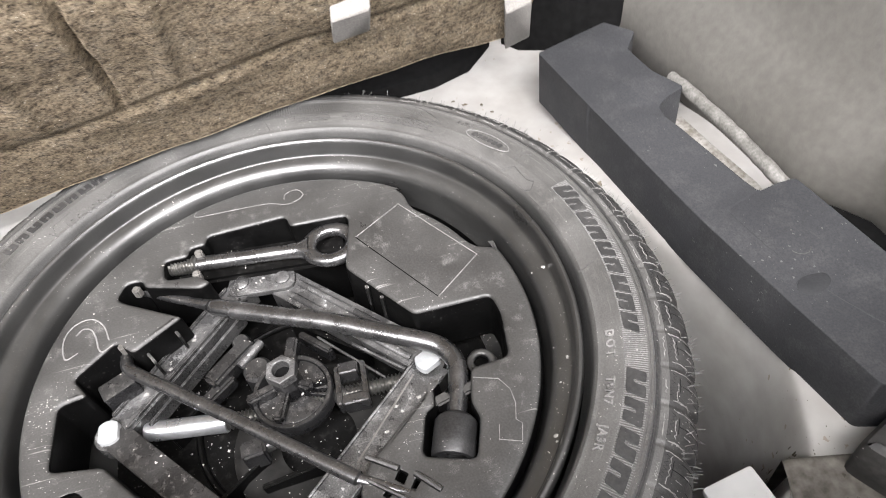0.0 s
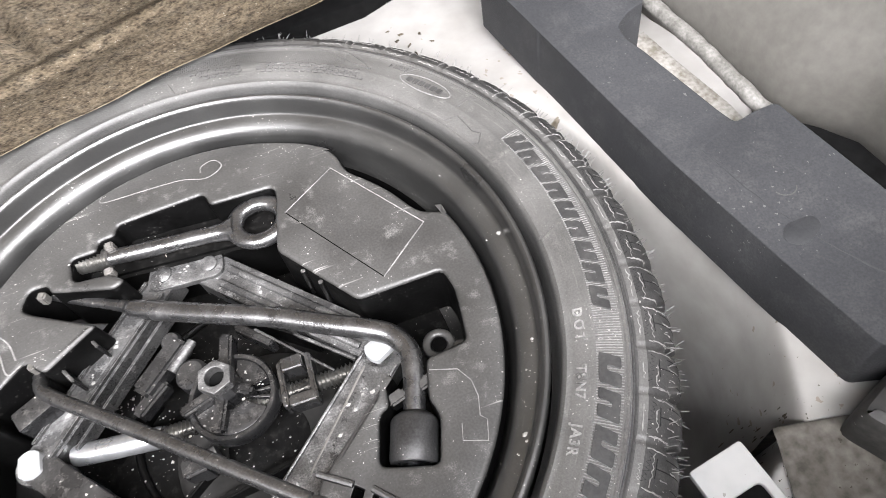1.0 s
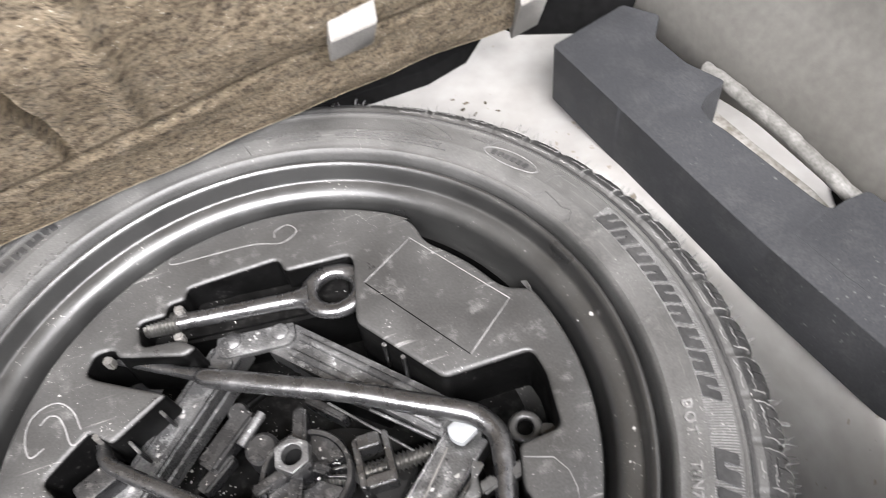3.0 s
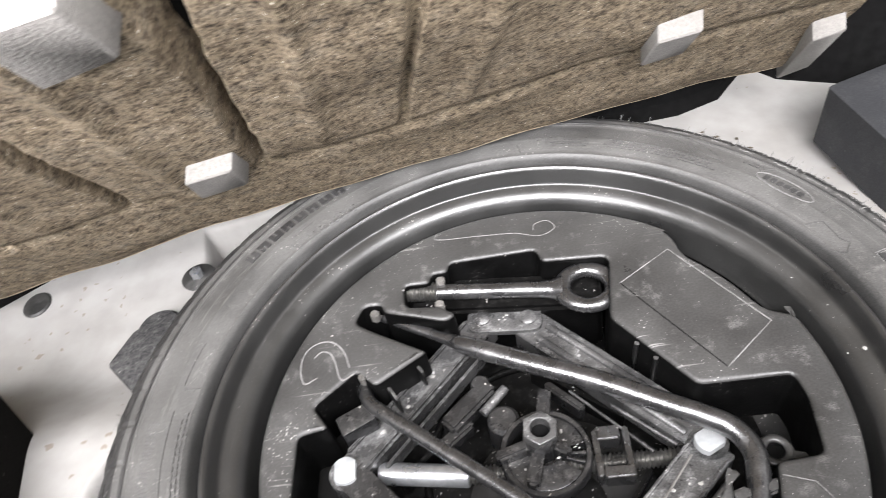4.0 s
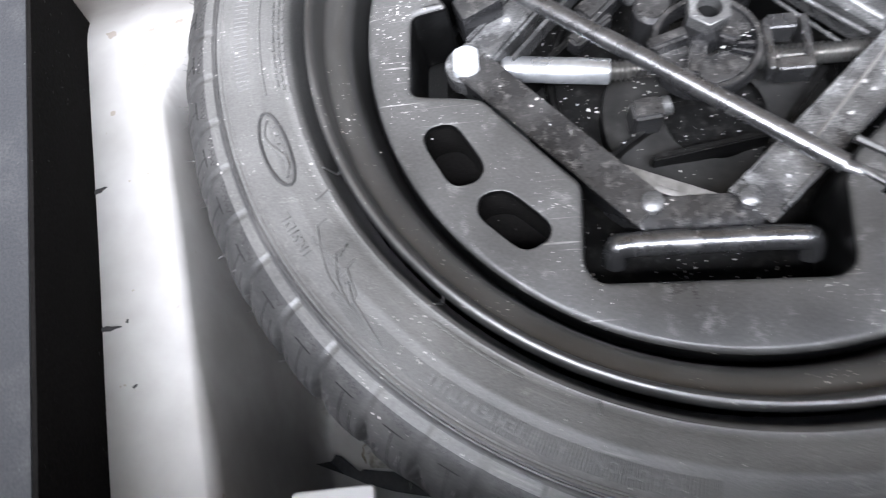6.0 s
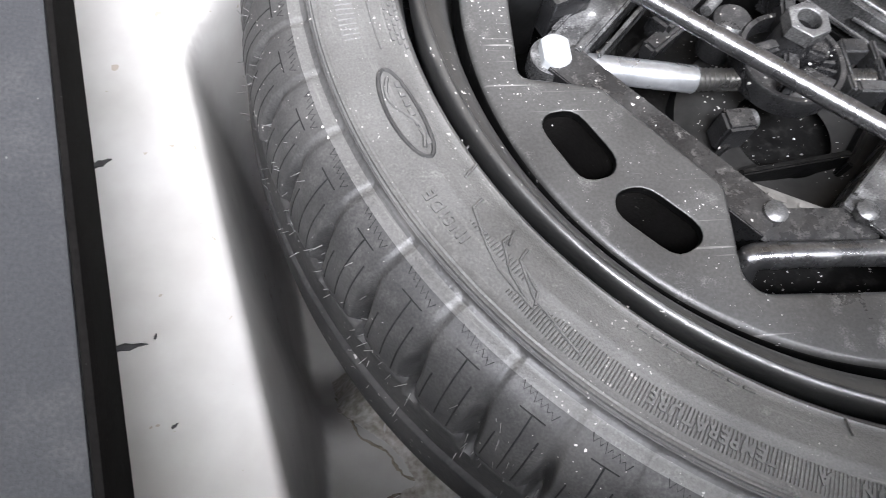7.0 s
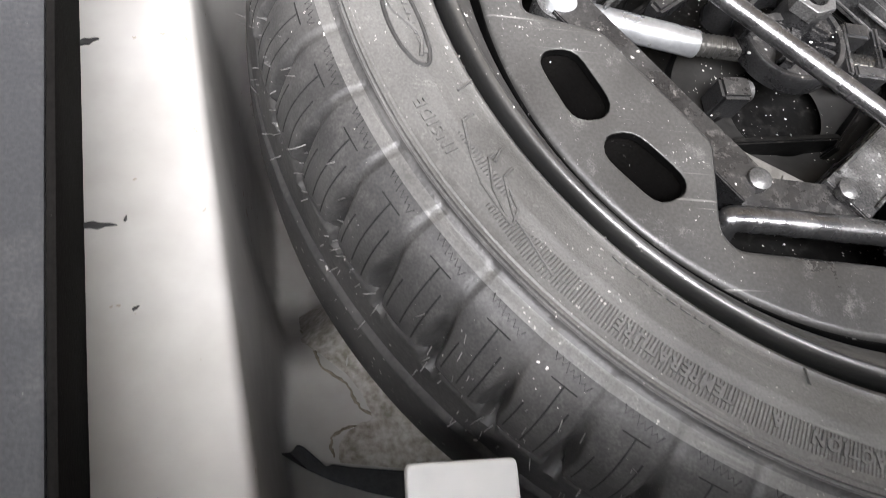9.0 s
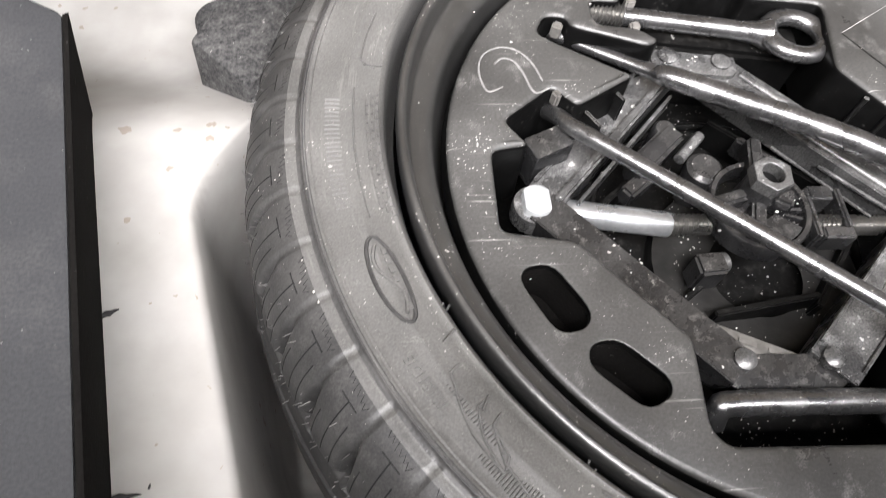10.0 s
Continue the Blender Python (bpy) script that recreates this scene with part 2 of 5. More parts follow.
M_TAPE = surface("black_cloth_tape", (0.012, 0.012, 0.013), (0.03, 0.03, 0.03), 0.7, grain=300, patch=30, bump=0.3)

# ---------------------------------------------------------------- builders


def mesh_of(name, bm, material, smooth=40.0):
    me = bpy.data.meshes.new(name)
    bmesh.ops.recalc_face_normals(bm, faces=bm.faces)
    bm.to_mesh(me)
    bm.free()
    me.materials.append(material)
    if smooth:
        me.shade_smooth()
        me.set_sharp_from_angle(angle=radians(smooth))
    return me


def part(name, bm, material, parent=None, label="", smooth=40.0):
    ob = new(name, mesh_of(name, bm, material, smooth))
    if parent:
        ob.parent = parent
    return tagged(ob, label)


def thing(name, label, category, at=None, group="", kind=""):
    ob = new(name)
    ob.empty_display_size = 0.02
    if at:
        ob.matrix_world = at
    return tagged(ob, label, category, group, kind)


def block(size, centre=(0, 0, 0), bevel=0.002, turn=0.0, seg=2):
    bm = bmesh.new()
    bmesh.ops.create_cube(bm, size=1)
    bmesh.ops.scale(bm, vec=size, verts=bm.verts)
    if bevel:
        bmesh.ops.bevel(bm, geom=bm.edges[:], offset=bevel, segments=seg, affect="EDGES")
    bmesh.ops.transform(bm, matrix=pose(*centre, 0, 0, turn), verts=bm.verts)
    return bm


def lathe(profile, n=96, closed=False, matrix=None):
    """Turns a profile of (r, z) round the z axis."""
    bm = bmesh.new()
    rings = []
    for r, z in profile:
        if r < 1e-6:
            rings.append([bm.verts.new((0, 0, z))])
        else:
            rings.append([bm.verts.new((r * math.cos(2 * math.pi * k / n), r * math.sin(2 * math.pi * k / n), z)) for k in range(n)])
    for a, b in zip(rings, rings[1:] + (rings[:1] if closed else [])):
        for k in range(n):
            q = [a[k % len(a)], a[(k + 1) % len(a)], b[(k + 1) % len(b)], b[k % len(b)]]
            q = list(dict.fromkeys(q))
            if len(q) > 2:
                bm.faces.new(q)
    if matrix:
        bmesh.ops.transform(bm, matrix=matrix, verts=bm.verts)
    return bm


def along(p, q):
    """The pose whose z axis runs from p to q, with its origin in p."""
    p, q = Vector(p), Vector(q)
    return Matrix.Translation(p) @ (q - p).to_track_quat("Z", "X").to_matrix().to_4x4()


def smooth_path(points, steps=6):
    """A Catmull-Rom line through points."""
    pts = [Vector(p) for p in points]
    pts = [2 * pts[0] - pts[1]] + pts + [2 * pts[-1] - pts[-2]]
    out = []
    for a, b, c, d in zip(pts, pts[1:], pts[2:], pts[3:]):
        for k in range(steps):
            t = k / steps
            out.append(0.5 * (2 * b + (c - a) * t + (2 * a - 5 * b + 4 * c - d) * t * t + (3 * b - a - 3 * c + d) * t ** 3))
    return out + [pts[-2]]


def tube(points, radius, n=16, flat=1.0):
    """A round bar along points; radius a number or one for each point; flat squeezes its height."""
    pts = [Vector(p) for p in points]
    rad = [radius] * len(pts) if isinstance(radius, (int, float)) else list(radius)
    pts, rad = [pts[0]] + pts + [pts[-1]], [rad[0] * 0.01] + rad + [rad[-1] * 0.01]
    pts[0] = pts[1] + (pts[1] - pts[2]).normalized() * 0.0004
    pts[-1] = pts[-2] + (pts[-2] - pts[-3]).normalized() * 0.0004
    bm = bmesh.new()
    rings = []
    for i, (p, r) in enumerate(zip(pts, rad)):
        d = (pts[min(i + 1, len(pts) - 1)] - pts[max(i - 1, 0)]).normalized()
        side = d.cross(Vector((0, 0, 1)))
        side = side.normalized() if side.length > 1e-4 else Vector((1, 0, 0))
        up = side.cross(d)
        rings.append([bm.verts.new(p + side * r * math.cos(2 * math.pi * k / n) + up * r * flat * math.sin(2 * math.pi * k / n)) for k in range(n)])
    for a, b in zip(rings, rings[1:]):
        for k in range(n):
            bm.faces.new((a[k], a[(k + 1) % n], b[(k + 1) % n], b[k]))
    bm.faces.new(rings[0]), bm.faces.new(rings[-1])
    return bm


def area(poly):
    return 0.5 * sum(a[0] * b[1] - b[0] * a[1] for a, b in zip(poly, poly[1:] + poly[:1]))


def rounded(poly, cut, steps=3):
    """The polygon with its corners rounded off."""
    out = []
    for a, b, c in zip(poly[-1:] + poly[:-1], poly, poly[1:] + poly[:1]):
        a, b, c = Vector(a), Vector(b), Vector(c)
        p = b + (a - b).normalized() * min(cut, 0.4 * (a - b).length)
        q = b + (c - b).normalized() * min(cut, 0.4 * (c - b).length)
        for k in range(steps + 1):
            t = k / steps
            out.append(tuple((1 - t) ** 2 * p + 2 * t * (1 - t) * b + t * t * q))
    return out


def grown(poly, by):
    """The polygon grown outwards, or shrunk where by is negative."""
    sign = 1 if area(poly) > 0 else -1
    out = []
    for a, b, c in zip(poly[-1:] + poly[:-1], poly, poly[1:] + poly[:1]):
        d1, d2 = (Vector(b) - Vector(a)).normalized(), (Vector(c) - Vector(b)).normalized()
        n = Vector((d1.y + d2.y, -d1.x - d2.x))
        if n.length < 1e-6:
            n = Vector((d1.y, -d1.x))
        n = n.normalized() * sign
        m = max(0.55, n.dot(Vector((d1.y, -d1.x)) * sign))
        out.append((b[0] + n.x * by / m, b[1] + n.y * by / m))
    return out


def pierced(outer, holes, depth, lip=0.002, outer_depth=0.012, draft=0.0015, small=(), small_depth=0.004):
    """A plate with its top at z = 0, rounded rims, walls running down round its edge and in its holes."""
    bm = bmesh.new()

    def ring(poly, z):
        return [bm.verts.new((x, y, z)) for x, y in poly]

    def skin(a, b):
        for k in range(len(a)):
            bm.faces.new((a[k], a[(k + 1) % len(a)], b[(k + 1) % len(b)], b[k]))

    edges = []
    for poly, sign, deep in [(outer, -1, outer_depth)] + [(h, 1, depth) for h in holes] + [(h, 1, small_depth) for h in small]:
        lip_ = lip if deep != small_depth else 0.0009
        last = ring(grown(poly, sign * lip_), 0)
        edges += [bm.edges.new((last[k], last[(k + 1) % len(last)])) for k in range(len(last))]
        for ang in (30, 60, 90):
            s, c = math.sin(radians(ang)), math.cos(radians(ang))
            nxt = ring(grown(poly, sign * lip_ * (1 - s)), -lip_ * (1 - c))
            skin(last, nxt)
            last = nxt
        nxt = ring(grown(poly, -sign * (draft if deep != small_depth else 0.0002)), -deep)
        skin(last, nxt)
    bmesh.ops.triangle_fill(bm, use_beauty=True, edges=edges)
    return bm


def prism(poly, z0, z1, bevel=0.001):
    """An upright prism over a polygon, with rounded upper rim."""
    bm = bmesh.new()
    rings = []
    for grow, z in ((0, z0), (0, z1 - bevel), (-bevel * 0.3, z1 - bevel * 0.3), (-bevel, z1)):
        rings.append([bm.verts.new((x, y, z)) for x, y in (grown(poly, grow) if grow else poly)])
    for a, b in zip(rings, rings[1:]):
        for k in range(len(a)):
            bm.faces.new((a[k], a[(k + 1) % len(a)], b[(k + 1) % len(a)], b[k]))
    top = bmesh.ops.triangle_fill(bm, use_beauty=True, edges=[bm.edges.get((rings[-1][k], rings[-1][(k + 1) % len(poly)])) for k in range(len(poly))])
    bmesh.ops.triangle_fill(bm, use_beauty=True, edges=[bm.edges.get((rings[0][k], rings[0][(k + 1) % len(poly)])) for k in range(len(poly))])
    return bm


def join(*parts_):
    """Several bmeshes of one piece as one."""
    out = bmesh.new()
    for b in parts_:
        me = bpy.data.meshes.new("piece")
        b.to_mesh(me)
        b.free()
        out.from_mesh(me)
        bpy.data.meshes.remove(me)
    return out


def step(a, b, x):
    t = max(0.0, min(1.0, (x - a) / (b - a)))
    return t * t * (3 - 2 * t)


def sheet(fn, us, vs):
    """A sheet of points fn(u, v)."""
    verts = [fn(u, v) for v in vs for u in us]
    n = len(us)
    faces = [(j * n + i, j * n + i + 1, (j + 1) * n + i + 1, (j + 1) * n + i) for j in range(len(vs) - 1) for i in range(n - 1)]
    me = bpy.data.meshes.new("sheet")
    me.from_pydata(verts, [], faces)
    me.update()
    return me


def span(a, b, n):
    return [a + (b - a) * k / n for k in range(n + 1)]


# ---------------------------------------------------------------- the boot: metal floor, walls, trim
FLOOR_Z = -0.185


def shelf_height(x, y):
    """The height of the pressed metal round the wheel well."""
    if x < 0:
        return -0.016 - 0.045 * step(0.03, 0.135, y)
    return -0.034 - 0.02 * step(0.15, 0.30, y)


def floor_height(x, y):
    low = FLOOR_Z + 0.030 * step(0.262, 0.235, math.hypot(x, y)) - 0.140 * step(0.04, 0.14, x) * step(0.255, 0.285, math.hypot(x, y))
    low -= 0.11 * step(-0.17, -0.09, y) * step(0.06, -0.02, y) * step(-0.20, -0.26, x)
    right = math.hypot(x, y) - (0.312 + 0.044 * step(0.07, -0.10, y) * step(-0.205, -0.150, y)) if x > 0 else -1.0
    far = y - 0.325 + 0.25 * abs(x) ** 1.5
    near = -0.36 - y
    k = 0.012
    d = k * math.log(sum(math.exp(max(-30, min(30, v / k))) for v in (right, far, near)))
    s = step(-0.015, 0.009, d) if x < 0 else step(-0.034, 0.015, d)
    # the left wall drops from a slanting ridge to a foot that runs straight
    ridge = -0.3235 - 0.224 * y + 0.085 * step(-0.02, 0.115, y)
    foot = max(-0.2655, ridge + 0.012)
    s = max(s, 1 - step(0.0, 1.0 - 0.42 * step(-0.17, -0.09, y), (x - ridge) / (foot - ridge)) ** 0.8)
    dent = 0.0012 * noise.noise(Vector((x * 9, y * 9, 0.3)))
    return low + (shelf_height(x, y) - low) * s + dent


def floor_point(u, v):
    """The grid of the floor leans along the edge of the well."""
    x = u - 0.226 * v * step(0.0, -0.18, u)
    return (x, v, floor_height(x, v))


me = sheet(floor_point, span(-0.80, 0.80, 660), span(-0.62, 0.72, 480))
me.materials.append(M_BODY)
me.shade_smooth()
boot_floor = tagged(new("floor", me), "white painted pressed metal boot floor with a wheel well", "floor", kind="structure")


# side walls, the back of the seats and the tail panel close the boot


def wall(name, poly, z0, z1, material, label):
    ob = part(name, prism(poly, z0, z1, 0.004), material)
    return tagged(ob, label, "wall", kind="structure")


# unseen left trim, made tall to keep lamp light off the left felt
wall("wall_left", [(-0.74, -0.66), (-0.60, -0.66), (-0.60, 0.72), (-0.74, 0.72)], -0.2, 0.80, M_TRIM, "grey grained plastic side trim of the boot")
wall("wall_seats", [(-0.74, 0.50), (0.60, 0.50), (0.60, 0.60), (-0.74, 0.60)], -0.2, 0.30, M_BLACK, "dark backs of the rear seats")
# unseen tail panel; its uneven top edge is set to block hatch light
tail = [(-0.74, -0.2), (0.74, -0.2), (0.74, 0.46), (0.22, 0.45), (0.05, 0.49), (-0.08, 0.53), (-0.15, 0.43), (-0.24, 0.36), (-0.74, 0.34)]
bm = prism(tail, 0.0, 0.20, 0.004)
bmesh.ops.transform(bm, matrix=Matrix.Translation((0, -0.40, 0)) @ pose(0, 0, 0, 90, 0, 0), verts=bm.verts)
for v in bm.verts:
    v.co.y = min(v.co.y, -0.39)
tagged(part("wall_tail_blocker", bm, M_GREYTRIM), "unseen dark grey tail panel, its raised edge added to block light", "wall", kind="structure")

# the ground under the car
M_GROUND = surface("concrete_ground", (0.16, 0.155, 0.145), (0.26, 0.25, 0.235), 0.85, grain=40, patch=2.5, bump=0.4, smudge=0.2, smudge_scale=3)
me = sheet(lambda u, v: (u, v, -0.72 + 0.006 * noise.noise(Vector((u, v, 0)))), span(-30, 30, 40), span(-30, 30, 40))
me.materials.append(M_GROUND)
tagged(new("ground", me), "grey concrete ground under the car", "ground", kind="structure")

# right side trim: a grained wall that leans outwards


def trim_wall(u, v):
    x = 0.452 - 0.20 * u + 0.16 * v + 0.02 * math.sin(3 * u)
    return (x + 0.03 * step(0.055, 0.10, v) + 0.030 * step(0.075, 0.045, v) * step(0.055, 0.01, u), u, -0.04 + v)


me = sheet(trim_wall, span(-0.66, 0.72, 60), span(0, 0.85, 30))
me.materials.append(M_TRIM)
me.shade_smooth()
side_trim = new("wall_right", me)
side_trim.modifiers.new("thickness", "SOLIDIFY").thickness = -0.02
tagged(side_trim, "grey leather-grained plastic side trim of the boot", "wall", kind="structure")

# ---------------------------------------------------------------- foam fillers
foam_right = thing("foam_filler", "dark grey foam filler block with a notch, beside the trim", "foam filler")
bm = prism(rounded([(0.285, 0.266), (0.302, 0.172), (0.3225, 0.060), (0.3315, 0.014), (0.3525, -0.075), (0.3705, -0.144), (0.445, -0.165), (0.4405, -0.075), (0.4185, 0.033),
                    (0.402, 0.0322), (0.3855, 0.0285), (0.3810, 0.042), (0.3625, 0.120), (0.3575, 0.134), (0.3585, 0.150), (0.371, 0.160), (0.3905, 0.168), (0.374, 0.20), (0.367, 0.24), (0.385, 0.265), (0.363, 0.292)], 0.004), -0.036, 0.022, 0.0006)
rim_edges = [e for e in bm.edges if e.verts[0].co.z > 0.0218 and e.verts[1].co.z > 0.0218 and any(abs(f.normal.z) < 0.9 for f in e.link_faces)]
bmesh.ops.bevel(bm, geom=rim_edges, offset=0.0035, segments=3, profile=0.5, affect="EDGES", clamp_overlap=True)
part("body", bm, M_FOAM, foam_right)
# dent drawn as a dark raised tube; its shade is in the colour
dent = smooth_path([(0.352, 0.020, 0.0218), (0.366, -0.035, 0.0218), (0.385, -0.080, 0.0218), (0.402, -0.108, 0.0218), (0.420, -0.128, 0.0218)], 8)
part("dent_line", tube([(p.x + 0.0008 * noise.noise(p * 120), p.y, p.z) for p in dent], [0.0006 + 0.0009 * abs(noise.noise(p * 45)) for p in dent], 6, 0.35), M_FOAMMARK, foam_right, "dark pressed line in the foam")
ring_line = [(0.3842 + 0.0075 * math.cos(radians(200 + 9 * k)), -0.030 + 0.0075 * math.sin(radians(200 + 9 * k)), 0.0220) for k in range(16)]
part("score_mark", tube(ring_line, 0.00035, 6, 0.5), M_GREYTRIM, foam_right, "faint curved score in the foam")
for lift in (0.0, 0.0022):
    tear = [(0.3312 - 0.245 * (y - 0.020) - 0.0006, y, -0.002 - lift + 0.22 * (y - 0.02) + 0.0025 * noise.noise(Vector((y * 240, lift * 900, 1.0)))) for y in span(0.020, -0.030, 40)]
    part("tear", tube(tear, [0.0004 + 0.0009 * abs(noise.noise(Vector((p[1] * 300, lift * 700, 7.0)))) for p in tear], 6), M_GREYTRIM if lift else M_FOAMMARK, foam_right, "ragged tear in the foam")

foam_left = thing("foam_filler", "dark grey foam filler block beside the white metal", "foam filler")
def leaning(bm_):
    for v in bm_.verts:
        v.co.x += 0.0096 * (v.co.z + 0.014) / 0.064
    return bm_


bm = prism(rounded([(-0.380, 0.052), (-0.408, 0.068), (-0.60, 0.012), (-0.60, -0.385), (-0.2958, -0.385), (-0.3285, -0.218)], 0.004), -0.024, 0.050, 0.002)
part("body", leaning(bm), M_FOAM, foam_left)
face = [(-0.3800, 0.051), (-0.3285, -0.218), (-0.2958, -0.383), (-0.2932, -0.383), (-0.3257, -0.2175), (-0.3776, 0.0525)]
part("black_facing", leaning(prism(face, -0.024, 0.0498, 0.0006)), M_FACING, foam_left, "black facing on the inner side")

# ---------------------------------------------------------------- lifted boot board with felt underside
BX = [-0.76, 0.283]


def board(u, v, off=0.0):
    """A point of the felt: u across the car, v metres up from the lower edge, off the height over the felt."""
    y0 = 0.235 + 0.22 * u + 0.24 * u * u
    z0 = 0.2547 * u - 1.2278 * y0 + 0.3391
    dip = 0.0
    s = u - 0.17 * (v - 0.13) + 0.0015 * noise.noise(Vector((u * 60, v * 60, 5.0)))
    for c, w, deep in ((-0.435, 0.0040, 0.028), (-0.340, 0.0040, 0.028), (-0.246, 0.0040, 0.030), (-0.153, 0.0040, 0.030), (-0.060, 0.0030, 0.006)):
        dip -= deep * math.exp(-((s - c) / (w * (1 + 0.9 * step(0.26, 0.36, v)))) ** 4) * step(0.10, 0.135, v)
        dip += 0.0035 * math.exp(-((s - c - 0.041) / 0.006) ** 2) * step(0.09, 0.16, v)
    dip -= 0.003 * math.exp(-((v - 0.115 - 0.012 * math.sin(9 * u)) / 0.010) ** 2)
    dip += 0.008 * step(0.09, 0.0, v) * 0.6 + 0.004 * noise.noise(Vector((u * 14, v * 14, 2.0)))
    dip += off
    d = Vector((0.0, -0.6315, 0.7754))
    n = Vector((-0.159, -0.766, -0.623)).normalized()
    return Vector((u, y0, z0)) + d * v + n * dip


boot_board = thing("boot_board", "lifted boot floor board with mottled brown felt underside", "boot board")
me = sheet(lambda u, v: board(u, v), span(*BX, 900), span(0, 0.47, 200))
me.materials.append(M_FELT)
me.shade_smooth()
felt = new("felt", me)
felt.parent = boot_board
felt.modifiers.new("thickness", "SOLIDIFY").thickness = 0.006
part("cut_edge", tube([board(u, -0.001, -0.003) for u in span(*BX, 90)], 0.0032, 8), M_FELTEDGE, boot_board)
back = sheet(lambda u, v: board(u, v, -0.020) if v > 0.004 else board(u, v, -0.008), span(*BX, 40), span(0, 0.47, 20))
back.materials.append(M_BLACK)
top_mat = new("carpet_top", back)
top_mat.parent = boot_board


def pad(corners, thick, label):
    """A pale foam pad stuck on the felt: corners in metres across and up the board."""
    bm = bmesh.new()
    corners = rounded(corners, 0.002, 2)
    facing, up_board = Vector((-0.159, -0.766, -0.623)).normalized(), Vector((0.0, -0.6315, 0.7754))

    def flat(u, v, off):
        y0 = 0.235 + 0.22 * u + 0.24 * u * u
        return Vector((u, y0, 0.2547 * u - 1.2278 * y0 + 0.3391)) + up_board * v + facing * off

    rings = [[bm.verts.new(flat(u, v, off)) for u, v in (grown(corners, -cut) if cut else corners)] for off, cut in ((-0.004, 0), (thick - 0.0012, 0), (thick, 0.0012))]
    for low_ring, top_ring in zip(rings, rings[1:]):
        for k in range(len(corners)):
            bm.faces.new((low_ring[k], low_ring[(k + 1) % len(corners)], top_ring[(k + 1) % len(corners)], top_ring[k]))
    bm.faces.new(rings[-1])
    ob = part("foam_pad", bm, M_PAD)
    return tagged(ob, label, "foam pad", "pads on the felt")


pad([(-0.185, 0.168), (-0.157, 0.166), (-0.162, 0.124), (-0.194, 0.124)], 0.012, "small pale foam pad stuck on the brown felt")
pad([(0.098, 0.178), (0.127, 0.181), (0.125, 0.140), (0.096, 0.136)], 0.012, "small pale foam pad stuck on the brown felt")
pad([(0.268, -0.026), (0.249, 0.086), (0.274, 0.098), (0.294, -0.006)], 0.012, "pale foam strip on the edge of the felt")
pad([(-0.1246, 0.380), (-0.1272, 0.3405), (-0.1585, 0.335), (-0.1540, 0.378)], 0.012, "large pale foam pad stuck on the brown felt")

tagged(part("lining", prism([(0.285, 0.405), (0.300, 0.385), (0.405, 0.340), (0.42, 0.36), (0.31, 0.42)], -0.06, 0.55, 0.003), M_BLACK), "black lining between the board and the side trim", "lining", kind="structure")
# black block and side lining past the metal floor, and small things on the metal
lining = tagged(part("lining", prism([(-0.20, 0.335), (0.12, 0.345), (0.19, 0.350), (0.235, 0.366), (0.27, 0.405), (0.30, 0.49), (-0.20, 0.49)], -0.10, -0.035, 0.004), M_BLACK), "black block in the gap at the foot of the seats", "lining", kind="structure")
lining_side = tagged(part("lining", prism([(-0.59, 0.185), (-0.50, 0.222), (-0.45, 0.255), (-0.40, 0.30), (-0.40, 0.49), (-0.59, 0.49)], -0.10, -0.045, 0.004), M_BLACK), "black fabric lining beside the seats", "lining", kind="structure")
fray = smooth_path([(-0.585, 0.175, -0.042), (-0.55, 0.188, -0.040), (-0.52, 0.205, -0.041), (-0.50, 0.212, -0.040), (-0.48, 0.235, -0.042)], 6)
tagged(part("frayed_thread", tube(fray, 0.0014, 6), M_FELTEDGE), "pale frayed thread along the black lining", "thread")
plug = lathe([(0.0, 0.0016), (0.012, 0.0016), (0.0135, 0.0), (0.0135, -0.012)], 32)
bmesh.ops.transform(plug, matrix=Matrix.Translation((-0.458, 0.2212, floor_height(-0.458, 0.2212) + 0.001)) @ Matrix.Diagonal((1.0, 1.12, 1, 1)), verts=plug.verts)
tagged(part("rubber_plug", plug, M_GREYTRIM), "flat dark grey rubber plug in the white metal", "plug")
wedge = thing("foam_wedge", "granular dark foam wedge on the white metal", "foam wedge")
wb = prism(rounded([(-0.331, 0.103), (-0.297, 0.068), (-0.290, 0.072), (-0.262, 0.150), (-0.292, 0.146), (-0.317, 0.134)], 0.003), -0.075, -0.0135, 0.003)
part("wedge", wb, M_GRANULE, wedge)
part("knob", lathe([(0, -0.054), (0.018, -0.054), (0.0205, -0.0565), (0.021, -0.085)], 32, matrix=Matrix.Translation((-0.321, 0.168, 0))), M_GRANULE, wedge)
for bx, by in ((-0.2974, 0.2276), (-0.268, 0.2605)):
    bz = floor_height(bx, by)
    bolt = thing("floor_bolt", "bolt with a dark washer in the metal floor", "bolt", Matrix.Translation((bx, by, max(bz, -0.085))), "bolts in the floor")
    part("washer", lathe([(0, 0.003), (0.014, 0.003), (0.0165, 0.001), (0.0165, -0.02)], 28), M_GREYTRIM, bolt)
    part("head", prism([(0.0062 * math.cos(radians(60 * k)), 0.0062 * math.sin(radians(60 * k))) for k in range(6)], 0.003, 0.010, 0.0012), M_ZINC, bolt, "bright hexagon head")
